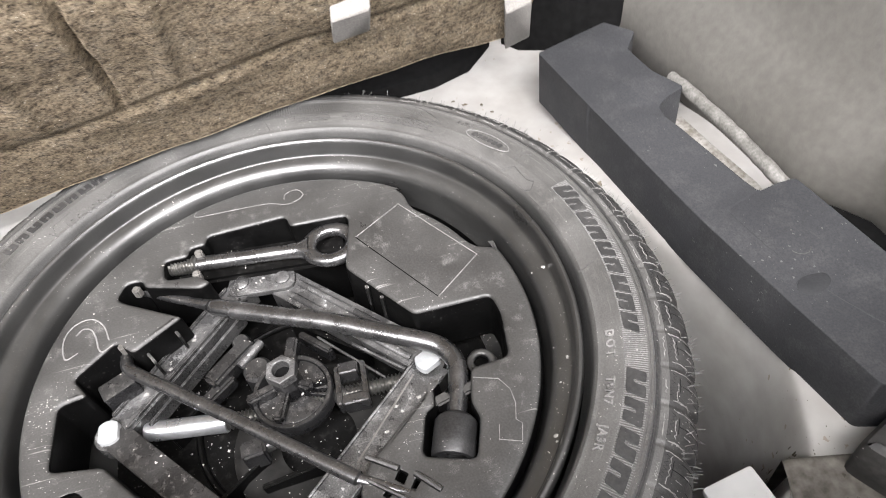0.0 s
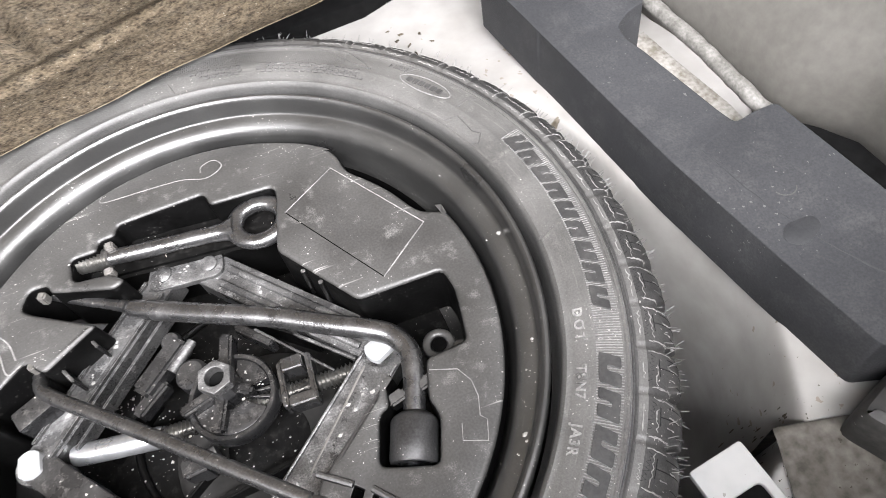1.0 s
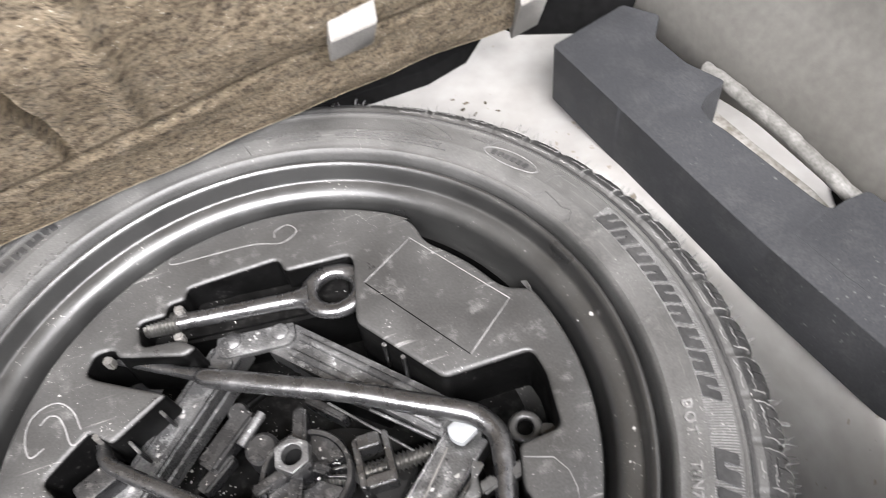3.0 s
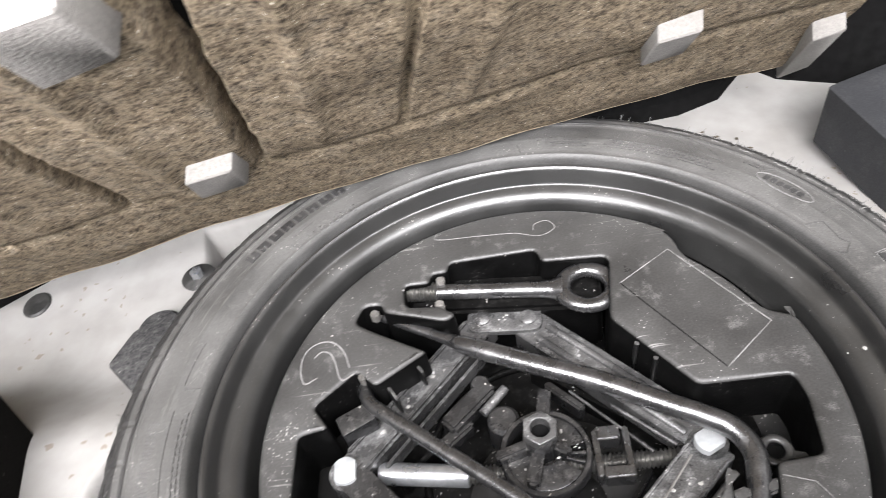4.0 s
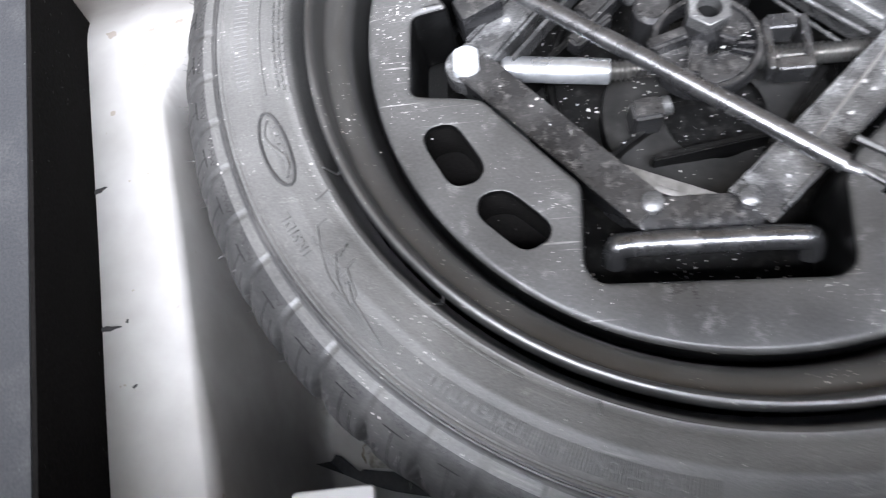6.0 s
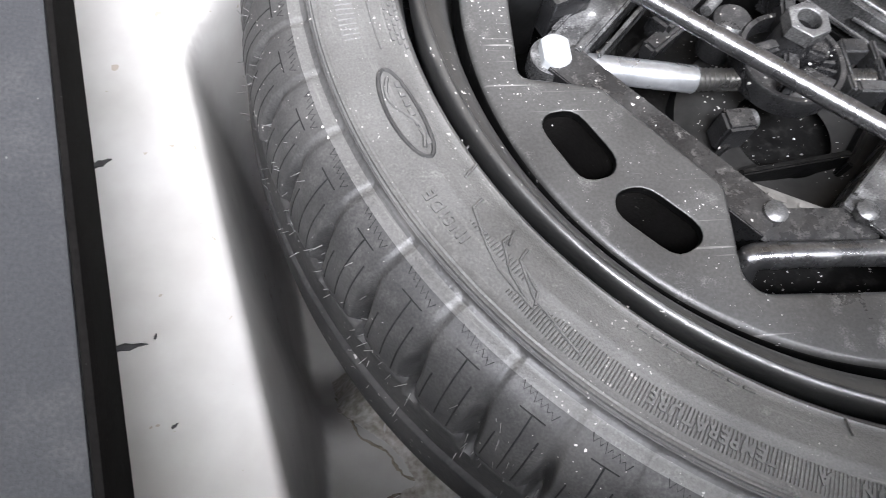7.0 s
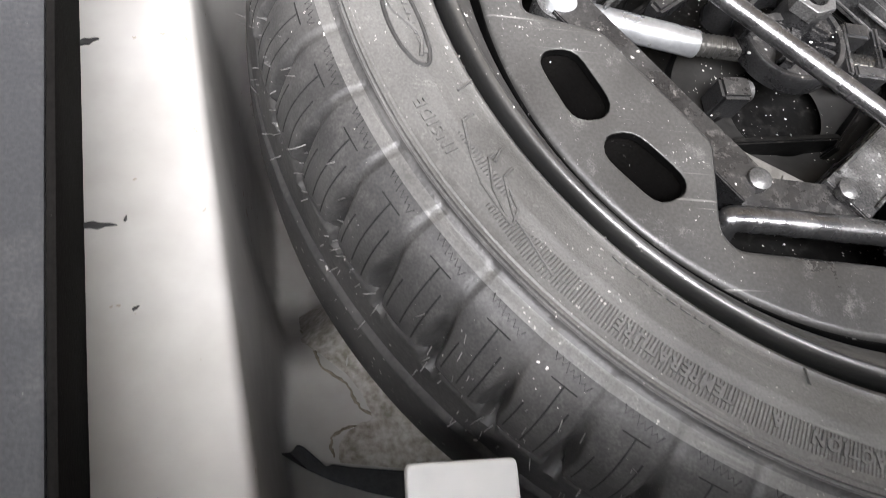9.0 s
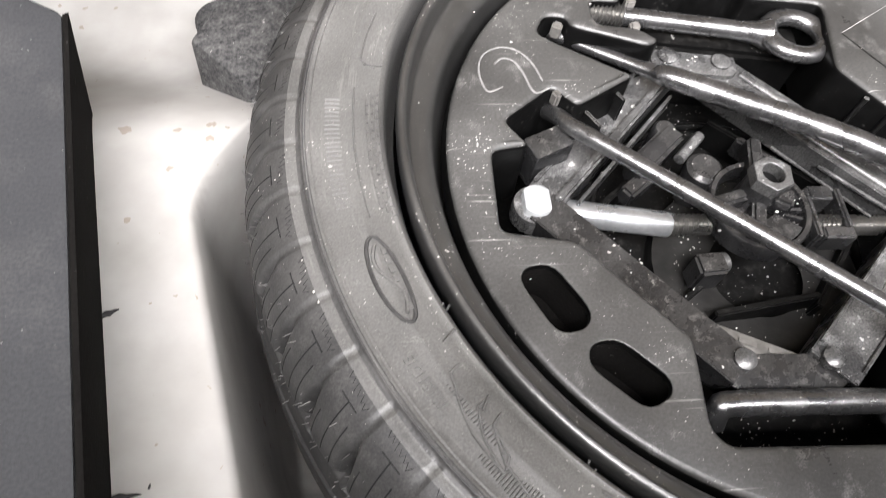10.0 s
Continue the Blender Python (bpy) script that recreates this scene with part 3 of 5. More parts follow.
# torn black tape scraps on the white edge
for tx, ty, ln, rz in ((-0.3335, -0.1535, 0.014, 6), (-0.351, -0.071, 0.009, 25), (-0.315, -0.185, 0.0028, 40), (-0.324, -0.150, 0.0022, 80), (-0.299, -0.251, 0.0025, 60)):
    sc = prism([(ln * a, min(0.0022, 0.3 * ln) * b) for a, b in ((-0.5, -0.6), (-0.2, -0.5), (0.0, -0.75), (0.2, -0.3), (0.5, -0.1), (0.34, 0.25), (0.1, 0.3), (-0.1, 0.7), (-0.3, 0.45), (-0.5, 0.6))], 0.0, 0.0012, 0.0003)
    bmesh.ops.transform(sc, matrix=pose(tx, ty, floor_height(tx, ty) + 0.0004, 0, 0, rz), verts=sc.verts)
    tagged(part("tape_scrap", sc, M_TAPE), "torn scrap of black tape on the white metal", "tape scrap", "tape scraps")
# strip of black tape lying on the well floor
strip = rounded([(-0.2660, -0.2195), (-0.2600, -0.2165), (-0.2575, -0.2125), (-0.2535, -0.2140), (-0.2400, -0.2248), (-0.2372, -0.2232), (-0.2265, -0.2247), (-0.2050, -0.2262), (-0.1700, -0.2275),
                 (-0.1700, -0.2460), (-0.1950, -0.2425), (-0.2150, -0.2388), (-0.2358, -0.2329), (-0.2500, -0.2268)], 0.0014, 2)
sb = prism(strip, 0.0, 0.0016, 0.0004)
for v in sb.verts:
    v.co.z += floor_height(v.co.x, v.co.y) + 0.0012 + 0.0012 * noise.noise(v.co * 60)
tagged(part("tape_strip", sb, M_TAPE), "strip of black tape on the dirty well floor", "tape")
grime = smooth_path([(-0.2649, -0.1080, 0), (-0.2600, -0.1330, 0), (-0.2585, -0.1455, 0), (-0.2440, -0.1600, 0), (-0.2293, -0.1725, 0), (-0.2190, -0.1860, 0), (-0.2144, -0.1960, 0), (-0.2225, -0.2000, 0), (-0.2308, -0.2068, 0), (-0.2335, -0.2170, 0), (-0.2320, -0.2230, 0)], 5)
grime = [(p.x + 0.0016 * noise.noise(p * 160), p.y + 0.0016 * noise.noise(p * 210 + Vector((3, 0, 0)))) for p in grime] + [(-0.205, -0.2245), (-0.175, -0.2255), (-0.150, -0.215), (-0.190, -0.160), (-0.225, -0.110), (-0.245, -0.095)]
gb = prism(grime, 0.0, 0.0005, 0.0001)
for v in gb.verts:
    v.co.z += floor_height(v.co.x, v.co.y) + 0.0006
tagged(part("grime", gb, M_GRIME), "dried brown grime on the white well floor", "dirt", "dirt on the floor")
# lip of the side trim and pale debris in the notch of the foam
lip = smooth_path([(0.398, 0.205, 0.004), (0.4035, 0.178, 0.005), (0.4135, 0.116, 0.004), (0.4205, 0.064, 0.001), (0.428, 0.046, -0.006)], 12)
tagged(part("trim_lip", tube([p + 0.0008 * Vector((noise.noise(p * 160), 0, noise.noise(p * 190 + Vector((5, 0, 0))))) for p in lip], [0.0062 + 0.0009 * noise.noise(p * 90) for p in lip], 12), M_LIP), "worn pale lip of the side trim, dusty", "trim", kind="structure")
for dx, dy, r, a in ((0.374, 0.128, 0.017, 0.0), (0.383, 0.104, 0.011, 2.3), (0.3905, 0.066, 0.010, 1.0), (0.3915, 0.050, 0.008, 3.4)):
    shape = [((r * (0.6 + 0.4 * noise.noise(Vector((k * 0.9, a, 0))))) * math.cos(2 * math.pi * k / 14), 1.7 * (r * (0.7 + 0.4 * noise.noise(Vector((k * 0.7, a, 4))))) * math.sin(2 * math.pi * k / 14)) for k in range(14)]
    pb = prism(shape, 0, 0.0015, 0.0004)
    bmesh.ops.transform(pb, matrix=pose(dx + 0.008, dy, -0.0280 + 0.0014 * (a > 2), 4 * a, 5, 14), verts=pb.verts)
    tagged(part("sealant_flake", pb, M_FLAKE), "pale flake of sealant in the foam notch", "flake", "flakes in the notch")
def blot(cx, cy, rx, ry, turn, z, seed, height=0.0006):
    """A flat crust with an uneven outline."""
    shape = []
    for k in range(40):
        a = 2 * math.pi * k / 40
        q = 0.75 + 0.45 * noise.noise(Vector((1.3 * math.cos(a) + seed, 1.3 * math.sin(a), seed))) + 0.2 * noise.noise(Vector((5 * math.cos(a), 5 * math.sin(a), seed)))
        shape.append((rx * q * math.cos(a), ry * q * math.sin(a)))
    bm_ = prism(shape, 0, height, height * 0.4)
    bmesh.ops.transform(bm_, matrix=pose(cx, cy, 0, 0, 0, turn), verts=bm_.verts)
    for v in bm_.verts:
        v.co.z += z if isinstance(z, (int, float)) else z(v.co.x, v.co.y)
    return bm_


part("dark_stain", prism([(0.375 + 0.0125 * math.cos(0.2618 * k) + 0.003 * math.sin(0.2618 * k), -0.063 + (0.0085 + 0.0008 * math.sin(0.8 * k)) * math.sin(0.2618 * k)) for k in range(24)], 0.0215, 0.0223, 0.0001), M_FOAMMARK, foam_right, "dark stain on the foam")
for way in ([(-0.262, -0.128, 0), (-0.253, -0.148, 0), (-0.246, -0.166, 0), (-0.231, -0.176, 0), (-0.222, -0.190, 0), (-0.205, -0.199, 0), (-0.192, -0.215, 0)],
            [(-0.236, -0.219, 0), (-0.238, -0.209, 0), (-0.228, -0.202, 0), (-0.212, -0.203, 0), (-0.198, -0.209, 0), (-0.190, -0.218, 0)]):
    line = [(p.x + 0.0012 * noise.noise(p * 400), p.y + 0.0012 * noise.noise(p * 300), floor_height(p.x, p.y) + 0.0004) for p in smooth_path(way, 8)]
    tagged(part("tide_mark", tube(line, [0.0005 + 0.0011 * abs(noise.noise(Vector(p) * 250)) for p in line], 6, 0.4), M_STAIN), "dried brown tide mark on the white well floor", "dirt", "dirt on the floor")
for cx, cy, rx, ry, rz, seed, stuff_ in ((0.388, 0.118, 0.008, 0.018, 10, 6.1, M_STAIN), (0.396, 0.070, 0.008, 0.016, 14, 7.3, M_DIRT), (0.296, 0.128, 0.006, 0.004, 0, 8.8, M_STAIN), (0.262, 0.175, 0.004, 0.003, 0, 9.4, M_DIRT)):
    tagged(part("dirt_crust", blot(cx, cy, rx, ry, rz, lambda x, y: floor_height(x, y) + 0.0009, seed), stuff_), "dried brown dirt on the white metal", "dirt", "dirt on the floor")
for k, (fx, fy) in enumerate(((0.2048, 0.3181), (0.2093, 0.3008), (0.2182, 0.2893), (0.2323, 0.3011), (0.2210, 0.2751), (0.2271, 0.2600), (0.2400, 0.2850), (0.2150, 0.3080))):
    if math.hypot(fx, fy) > 0.325:
        tagged(part("dirt_crust", blot(fx, fy, 0.0026 + 0.0012 * (k % 3), 0.0012 + 0.0006 * (k % 2), 25 * k, lambda x, y: floor_height(x, y) + 0.0006, 11.0 + k), M_DIRT), "brown dirt fleck on the white metal", "dirt", "dirt on the floor")
rng = random.Random(33)
gv, gf = [], []
for k in range(230):
    x, y = rng.gauss(0.322, 0.016), rng.gauss(-0.165, 0.026)
    if math.hypot(x, y) < 0.303:
        continue
    size, base = 0.0002 + 0.0008 * rng.random() ** 3, len(gv)
    z = floor_height(x, y) + 0.0003
    for c in range(5):
        a = 2 * math.pi * c / 5 + k
        r = size * rng.uniform(0.5, 1.3)
        px, py = x + r * math.cos(a), y + r * math.sin(a)
        gv.append((px, py, floor_height(px, py) + 0.0003))
    gv.append((x, y, z + size * 0.3))
    gf += [(base + c, base + (c + 1) % 5, base + 5) for c in range(5)]
m_ = bpy.data.meshes.new("dirt")
m_.from_pydata(gv, [], gf)
m_.materials.append(M_DIRT)
tagged(new("dirt", m_), "brown dirt grains on the white metal beside the tyre", "dirt", kind="stuff")
notch = [(0.404, 0.035), (0.428, 0.035), (0.425, 0.08), (0.412, 0.14), (0.404, 0.185), (0.386, 0.180), (0.379, 0.15), (0.382, 0.10), (0.390, 0.06)]
tagged(part("lining", prism(notch, -0.045, -0.0285, 0.002), M_GRIME), "grimy grey lining in the notch beside the foam", "lining", kind="structure")
# black strip added on the metal to stand for the gap's shadow
gap = [(0.421, 0.026), (0.429, 0.036), (0.444, -0.07), (0.449, -0.165), (0.52, -0.165), (0.50, -0.05), (0.475, 0.06), (0.44, 0.075)]
tagged(part("lining", prism(gap, -0.045, -0.026, 0.003), M_BLACK), "black strip added for the shade under the side trim", "lining", kind="structure")
# grey corner trim by the tail
cb = prism(rounded([(0.345, -0.168), (0.392, -0.148), (0.50, -0.185), (0.50, -0.385), (0.40, -0.33), (0.365, -0.20)], 0.008), -0.060, 0.006, 0.008)
tagged(part("corner_trim", cb, M_GREYTRIM), "dark grey plastic corner trim by the tail panel", "trim", kind="structure")

# folded metal at the foot of the tail panel, caked with dirt


def sill_point(u, v):
    """u along the car's width, v towards the tail."""
    x = 0.315 + 0.20 * u - 0.06 * v
    y = -0.150 - 0.040 * u - 0.20 * v
    z = -0.085 + 0.052 * step(0.0, 0.55, u + 0.25 * v) + 0.050 * step(0.25, 0.75, v) + 0.012 * math.sin(9 * u + 4 * v) * step(0.1, 0.5, v)
    z += 0.016 * math.exp(-((u - 0.42) / 0.12) ** 2 - ((v - 0.36) / 0.15) ** 2) + 0.003 * noise.noise(Vector((x * 30, y * 30, 3.0)))
    z += max(0.0, shelf_height(x, y) + 0.003 - z) * step(0.330, 0.352, math.hypot(x, y))
    return (x, y, z if v > 0.01 else -0.30)


me = sheet(sill_point, span(0, 1.0, 70), span(0, 1.0, 70))
me.materials.append(M_SILL)
me.shade_smooth()
tagged(new("sill", me), "dirty folded metal sill at the tail, brown with dust", "sill", kind="structure")

# ---------------------------------------------------------------- spare wheel
spare_wheel = thing("spare_wheel", "black steel spare wheel with a used tyre lying in the well", "spare wheel")
PROFILE = [(0.2180, 0.0060), (0.2215, 0.0120), (0.2226, 0.0220), (0.2232, 0.0275), (0.2246, 0.0304), (0.2262, 0.0318), (0.2272, 0.0314), (0.2300, 0.0326), (0.2350, 0.0345),
           (0.2405, 0.0352), (0.2415, 0.0356), (0.2425, 0.0353), (0.2480, 0.0355), (0.2540, 0.0352), (0.2572, 0.0349), (0.2580, 0.0352), (0.2588, 0.0347),
           (0.2594, 0.0352), (0.2604, 0.0352), (0.2608, 0.0342), (0.2614, 0.0342), (0.2618, 0.0350), (0.2626, 0.0349), (0.2630, 0.0338), (0.2640, 0.0334), (0.2650, 0.0327)]
PITCHES, PHASE = 62, radians(1.4)


def tyre_profile():
    """The cross-section from the upper bead over the tread to the lower bead."""
    pts = list(PROFILE)
    for k in range(1, 37):
        a = radians(90 * k / 36)
        pts.append((0.2650 + 0.0265 * math.sin(a) ** 0.95, -0.012 + (0.0445 * math.cos(a) ** 0.95 if k < 36 else 0)))
    for k in range(1, 30):
        pts.append((0.2915 + 0.004 * math.sin(math.pi * k / 30), -0.012 - 0.094 * k / 30))
    return pts + [(0.290, -0.110), (0.280, -0.130), (0.262, -0.148), (0.235, -0.152), (0.220, -0.135)]


def block_phase(theta):
    """Which tread block an angle falls in; a slow shift lines the left blocks up with the camera's view."""
    return (theta - PHASE - radians(0.45) * (1 + math.cos(theta + radians(140)))) * PITCHES / (2 * math.pi)


def groove_depth(theta, r, z):
    """How deep the tread pattern cuts into the tyre."""
    s = z
    if r < 0.2632 or z < -0.1055:
        return 0.0
    sway = -0.10 * step(0.033, 0.01, s) - 0.35 * step(0.004, -0.03, s)
    ph = (block_phase(theta) + sway) % 1.0
    d = min(ph, 1 - ph)
    depth = 0.0006 + 0.0079 * step(0.029, 0.004, s)
    wide = 0.034 + 0.066 * step(0.031, 0.004, s)
    cut = depth * (1 - step(wide * 0.25, wide + 0.075, d))
    cut *= step(-0.016, -0.010, s)
    for zc, w in ((-0.0075, 0.0026), (-0.036, 0.0045)):
        cut = max(cut, 0.0042 * (1 - step(w * 0.5, w, abs(s - zc))))
    dome = 0.0012 * step(0.030, 0.010, s) * (1 - 4 * (ph - 0.5) ** 2) * step(-0.010, -0.002, s)
    return cut - dome


prof = tyre_profile()
SEG = PITCHES * 44
verts, faces = [], []
for i, (r, z) in enumerate(prof):
    a, b = prof[max(i - 1, 0)], prof[min(i + 1, len(prof) - 1)]
    tx, tz = b[0] - a[0], b[1] - a[1]
    ln = math.hypot(tx, tz)
    for k in range(SEG):
        th = 2 * math.pi * k / SEG
        g = groove_depth(th, r, z)
        rr, zz = r + tz / ln * g, z - tx / ln * g
        verts.append((rr * math.cos(th), rr * math.sin(th), zz))
for i in range(len(prof) - 1):
    for k in range(SEG):
        k2 = (k + 1) % SEG
        faces.append((i * SEG + k, i * SEG + k2, (i + 1) * SEG + k2, (i + 1) * SEG + k))
me = bpy.data.meshes.new("tyre")
me.from_pydata(verts, [], faces)
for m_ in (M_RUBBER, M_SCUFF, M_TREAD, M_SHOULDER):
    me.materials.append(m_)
me.update()
# tread and shoulder get darker rubber; shade on their slope is in the colour
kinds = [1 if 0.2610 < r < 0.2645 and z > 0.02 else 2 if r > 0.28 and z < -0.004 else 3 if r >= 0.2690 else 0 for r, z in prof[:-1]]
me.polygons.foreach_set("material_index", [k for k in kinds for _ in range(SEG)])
me.shade_smooth()
me.set_sharp_from_angle(angle=radians(50))
tyre = tagged(new("tyre", me), "black rubber tyre with tread blocks and moulded lettering")
tyre.parent = spare_wheel


def side_z(r):
    """The height of the sidewall at a radius."""
    for (r0, z0), (r1, z1) in zip(PROFILE, PROFILE[1:]):
        if r0 <= r <= r1:
            return z0 + (z1 - z0) * (r - r0) / (r1 - r0)
    return 0.03


def ring_bend(bm_, angle, radius, lift=0.0):
    """Lays a flat bmesh on the sidewall: x runs clockwise from the angle, y outwards."""
    for v in bm_.verts:
        a, r = radians(angle) - v.co.x / radius, radius + v.co.y
        v.co = (r * math.cos(a), r * math.sin(a), side_z(r) + v.co.z + lift)
    return bm_


def moulded_text(text, start, radius, height, spread=1.0, name="moulded_text", lift=0.0, material=None):
    """Raised writing on the sidewall, read clockwise, from the start angle."""
    cu = bpy.data.curves.new("text", "FONT")
    cu.body, cu.size, cu.extrude, cu.space_character = text, height * 1.4, 0.0007, spread
    cu.offset = 0.00018
    ob = new("text", cu)
    dg = bpy.context.evaluated_depsgraph_get()
    bm_ = bmesh.new()
    bm_.from_mesh(ob.evaluated_get(dg).to_mesh())
    bpy.data.objects.remove(ob)
    bmesh.ops.triangulate(bm_, faces=bm_.faces)
    ring_bend(bm_, start, radius, lift)
    return part(name, bm_, material or M_RUBBER, tyre, smooth=0)


def moulded_bars(start, end, count, radius, height, slant=0.3, fill=0.72, lift=0.0003, name="moulded_mark", thick=0.0008, material=None):
    """Plain raised blocks in place of writing, one part each."""
    stepping = radians(start - end) * radius / count
    for k in range(count):
        w = stepping * fill
        x0 = k * stepping
        pts = [(x0, 0), (x0 + w, 0), (x0 + w + slant * height, height), (x0 + slant * height, height)]
        ring_ = rounded(pts, height * 0.15, 2)
        bm_ = prism(ring_, -0.0004, thick, 0.0003)
        part(name, ring_bend(bm_, start, radius, lift), material or M_LETTER, tyre, smooth=0)


def moulded_shapes(start, end, count, radius, height, slant=0.45, first=1.0, rest=0.8, material=None):
    """Plain slanted blocks in place of bold writing, each with a slit from one side, the first taller, one part each."""
    pitch = radians(start - end) * radius / count
    for k in range(count):
        h, w = height * (first if k == 0 else rest), pitch * (0.84, 0.78, 0.86, 0.80)[k % 4]
        x0, a, b = k * pitch, 0.38 * w, 0.56 * w
        if k % 2:
            poly = [(0, 0), (a, 0), (a, 0.62 * h), (b, 0.62 * h), (b, 0), (w, 0), (w, h), (0, h)]
        else:
            poly = [(0, 0), (w, 0), (w, h), (b, h), (b, 0.36 * h), (a, 0.36 * h), (a, h), (0, h)]
        poly = rounded([(x0 + x + slant * y, y) for x, y in poly], h * 0.10, 2)
        part("moulded_mark", ring_bend(prism(poly, -0.0004, 0.0008, 0.0002), start, radius, 0.0003), material or M_LETTER, tyre, smooth=0)


def outline_oval(angle, radius, half_long, half_short, width=0.0005):
    pts = []
    for k in range(49):
        a = 2 * math.pi * k / 48
        x, r = half_long * math.cos(a), radius + half_short * math.sin(a)
        th = radians(angle) - x / radius
        pts.append((r * math.cos(th), r * math.sin(th), side_z(r) + 0.0002))
    return part("moulded_oval", tube(pts, width, 6), M_LETTER if width > 0.0008 else M_RIDGE, tyre)


def serration(start, end, r0, r1, gap=0.36, taper=0.0, material=None):
    """A band of fine radial ridges, joined."""
    out, fs = [], []
    count = int(abs(start - end) / gap)
    for k in range(count):
        a = radians(start + (end - start) * k / count)
        share = min(1.0, k / count / taper) if taper else 1.0
        ra, rb = r0 + (1 - share) * 0.5 * (r1 - r0), r1 - (1 - share) * 0.3 * (r1 - r0)
        base = len(out)
        for r in (ra, (ra + rb) / 2, rb):
            for da, h in ((-0.0017, -0.0001), (0, 0.00045), (0.0017, -0.0001)):
                out.append((r * math.cos(a + da), r * math.sin(a + da), side_z(r) + h))
        for q in (0, 3):
            for e in (0, 1):
                fs.append((base + q + e, base + q + e + 1, base + q + e + 4, base + q + e + 3))
    m_ = bpy.data.meshes.new("serration")
    m_.from_pydata(out, [], fs)
    m_.materials.append(material or M_RUBBER)
    ob = new("serration", m_)
    ob.parent = tyre
    return tagged(ob, kind="stuff")


serration(17.3, -46, 0.2422, 0.2570, material=M_RIDGE)
serration(-141, -100, 0.2462, 0.2552, 0.32, taper=0.12)
serration(96, 52, 0.2445, 0.2555)
serration(177, 192, 0.2445, 0.2515, 0.6)
for way in ([(-148.58, 0.234), (-148.31, 0.2392), (-144.84, 0.2453), (-142.72, 0.2482), (-138.62, 0.2501)], [(-144.33, 0.2361), (-144.29, 0.2396), (-141.81, 0.2462), (-138.62, 0.2501)],
            [(-142.47, 0.2343), (-142.18, 0.2398), (-139.26, 0.2442), (-138.7, 0.2486)], [(-142.18, 0.2398), (-139.08, 0.2471), (-137.63, 0.248), (-133.6, 0.2523)]):
    fine = [(a0 + (a1 - a0) * q / 6, r0 + (r1 - r0) * q / 6) for (a0, r0), (a1, r1) in zip(way, way[1:]) for q in range(6)] + [way[-1]]
    part("moulded_arrow", tube([(r * math.cos(radians(a)), r * math.sin(radians(a)), side_z(r) + 0.0002) for a, r in fine], 0.0006, 6), M_RUBBER, tyre)
for way in ([(60.8, 0.2598), (56.9, 0.2572), (53.9, 0.2528), (50.3, 0.2470), (46.9, 0.2453)], [(55.7, 0.2600), (52.1, 0.2573), (48.6, 0.2501), (46.9, 0.2453)],
            [(41.4, 0.2560), (40.6, 0.2505), (39.2, 0.2590)], [(27.8, 0.2430), (27.6, 0.2514), (26.4, 0.2565)],
            [(28.0, 0.2291), (26.5, 0.2371), (22.3, 0.2343), (20.8, 0.2366), (19.7, 0.2303), (21.0, 0.2260)],
            [(136.4, 0.2300), (135.6, 0.2365), (131.0, 0.2372)], [(162.0, 0.2365), (166.0, 0.2372), (170.4, 0.2372), (171.0, 0.2300)], [(175.0, 0.2380), (184.0, 0.2384), (193.0, 0.2380)]):
    fine = [(a0 + (a1 - a0) * q / 6, r0 + (r1 - r0) * q / 6) for (a0, r0), (a1, r1) in zip(way, way[1:]) for q in range(6)] + [way[-1]]
    part("moulded_line", tube([(r * math.cos(radians(a)), r * math.sin(radians(a)), side_z(r) + 0.0001) for a, r in fine], 0.00055, 6), M_RUBBER, tyre)
serration(-147.5, -140.5, 0.2410, 0.2450, taper=0.5)
moulded_shapes(17.0, -16.5, 9, 0.2432, 0.0125, 0.42, 1.0, 0.80)
moulded_shapes(-22.8, -47.0, 5, 0.2434, 0.0122, 0.26, 1.0, 1.0)
moulded_shapes(144.5, 121.0, 8, 0.2455, 0.0078, 0.0, 1.0, 1.0)
moulded_bars(39.5, 32.0, 6, 0.2445, 0.0042, 0.15, 0.75, thick=0.0006)
outline_oval(35.6, 0.2467, 0.0225, 0.0062)
outline_oval(-159.5, 0.2405, 0.0212, 0.0062, 0.0009)
swirl = []
for k in range(25):
    t_ = k / 24 * 2 - 1
    r_ = 0.2405 + 0.0032 * math.sin(math.pi * t_)
    a_ = radians(-159.5) - 0.017 * t_ / 0.2405
    swirl.append((r_ * math.cos(a_), r_ * math.sin(a_), side_z(r_) + 0.0002))
part("moulded_swirl", tube(swirl, 0.0009, 6), M_RUBBER, tyre)
moulded_bars(-155.6, -163.4, 7, 0.2366, 0.0022, 0.0, 0.7, thick=0.0004, material=M_RUBBER)
moulded_text("175/60R15", 133.8, 0.2252, 0.0062, 1.25)
# tyre code is paler than the rubber; light on the relief is coloured in
moulded_text("DOT", -16.0, 0.2315, 0.0054, 1.5, lift=0.0005, material=M_WORN)
moulded_text("T8N7", -24.6, 0.2315, 0.0054, 1.15, lift=0.0005, material=M_WORN)
moulded_text("JA3R", -32.9, 0.2315, 0.0056, 1.1, lift=0.0005, material=M_WORN)
moulded_text("SAFETY WARNING", 82.2, 0.2395, 0.0034, 1.05)
moulded_text("INSIDE", 44.0, 0.2520, 0.0036, 1.05)
moulded_text("INSIDE", -146.2, 0.2475, 0.0046, 1.25)
moulded_text("TRACTION", -103.0, 0.2478, 0.0044, 1.2)
moulded_text("A", -113.5, 0.2478, 0.0044)
moulded_text("TEMPERATURE", -117.5, 0.2482, 0.0044, 1.15)
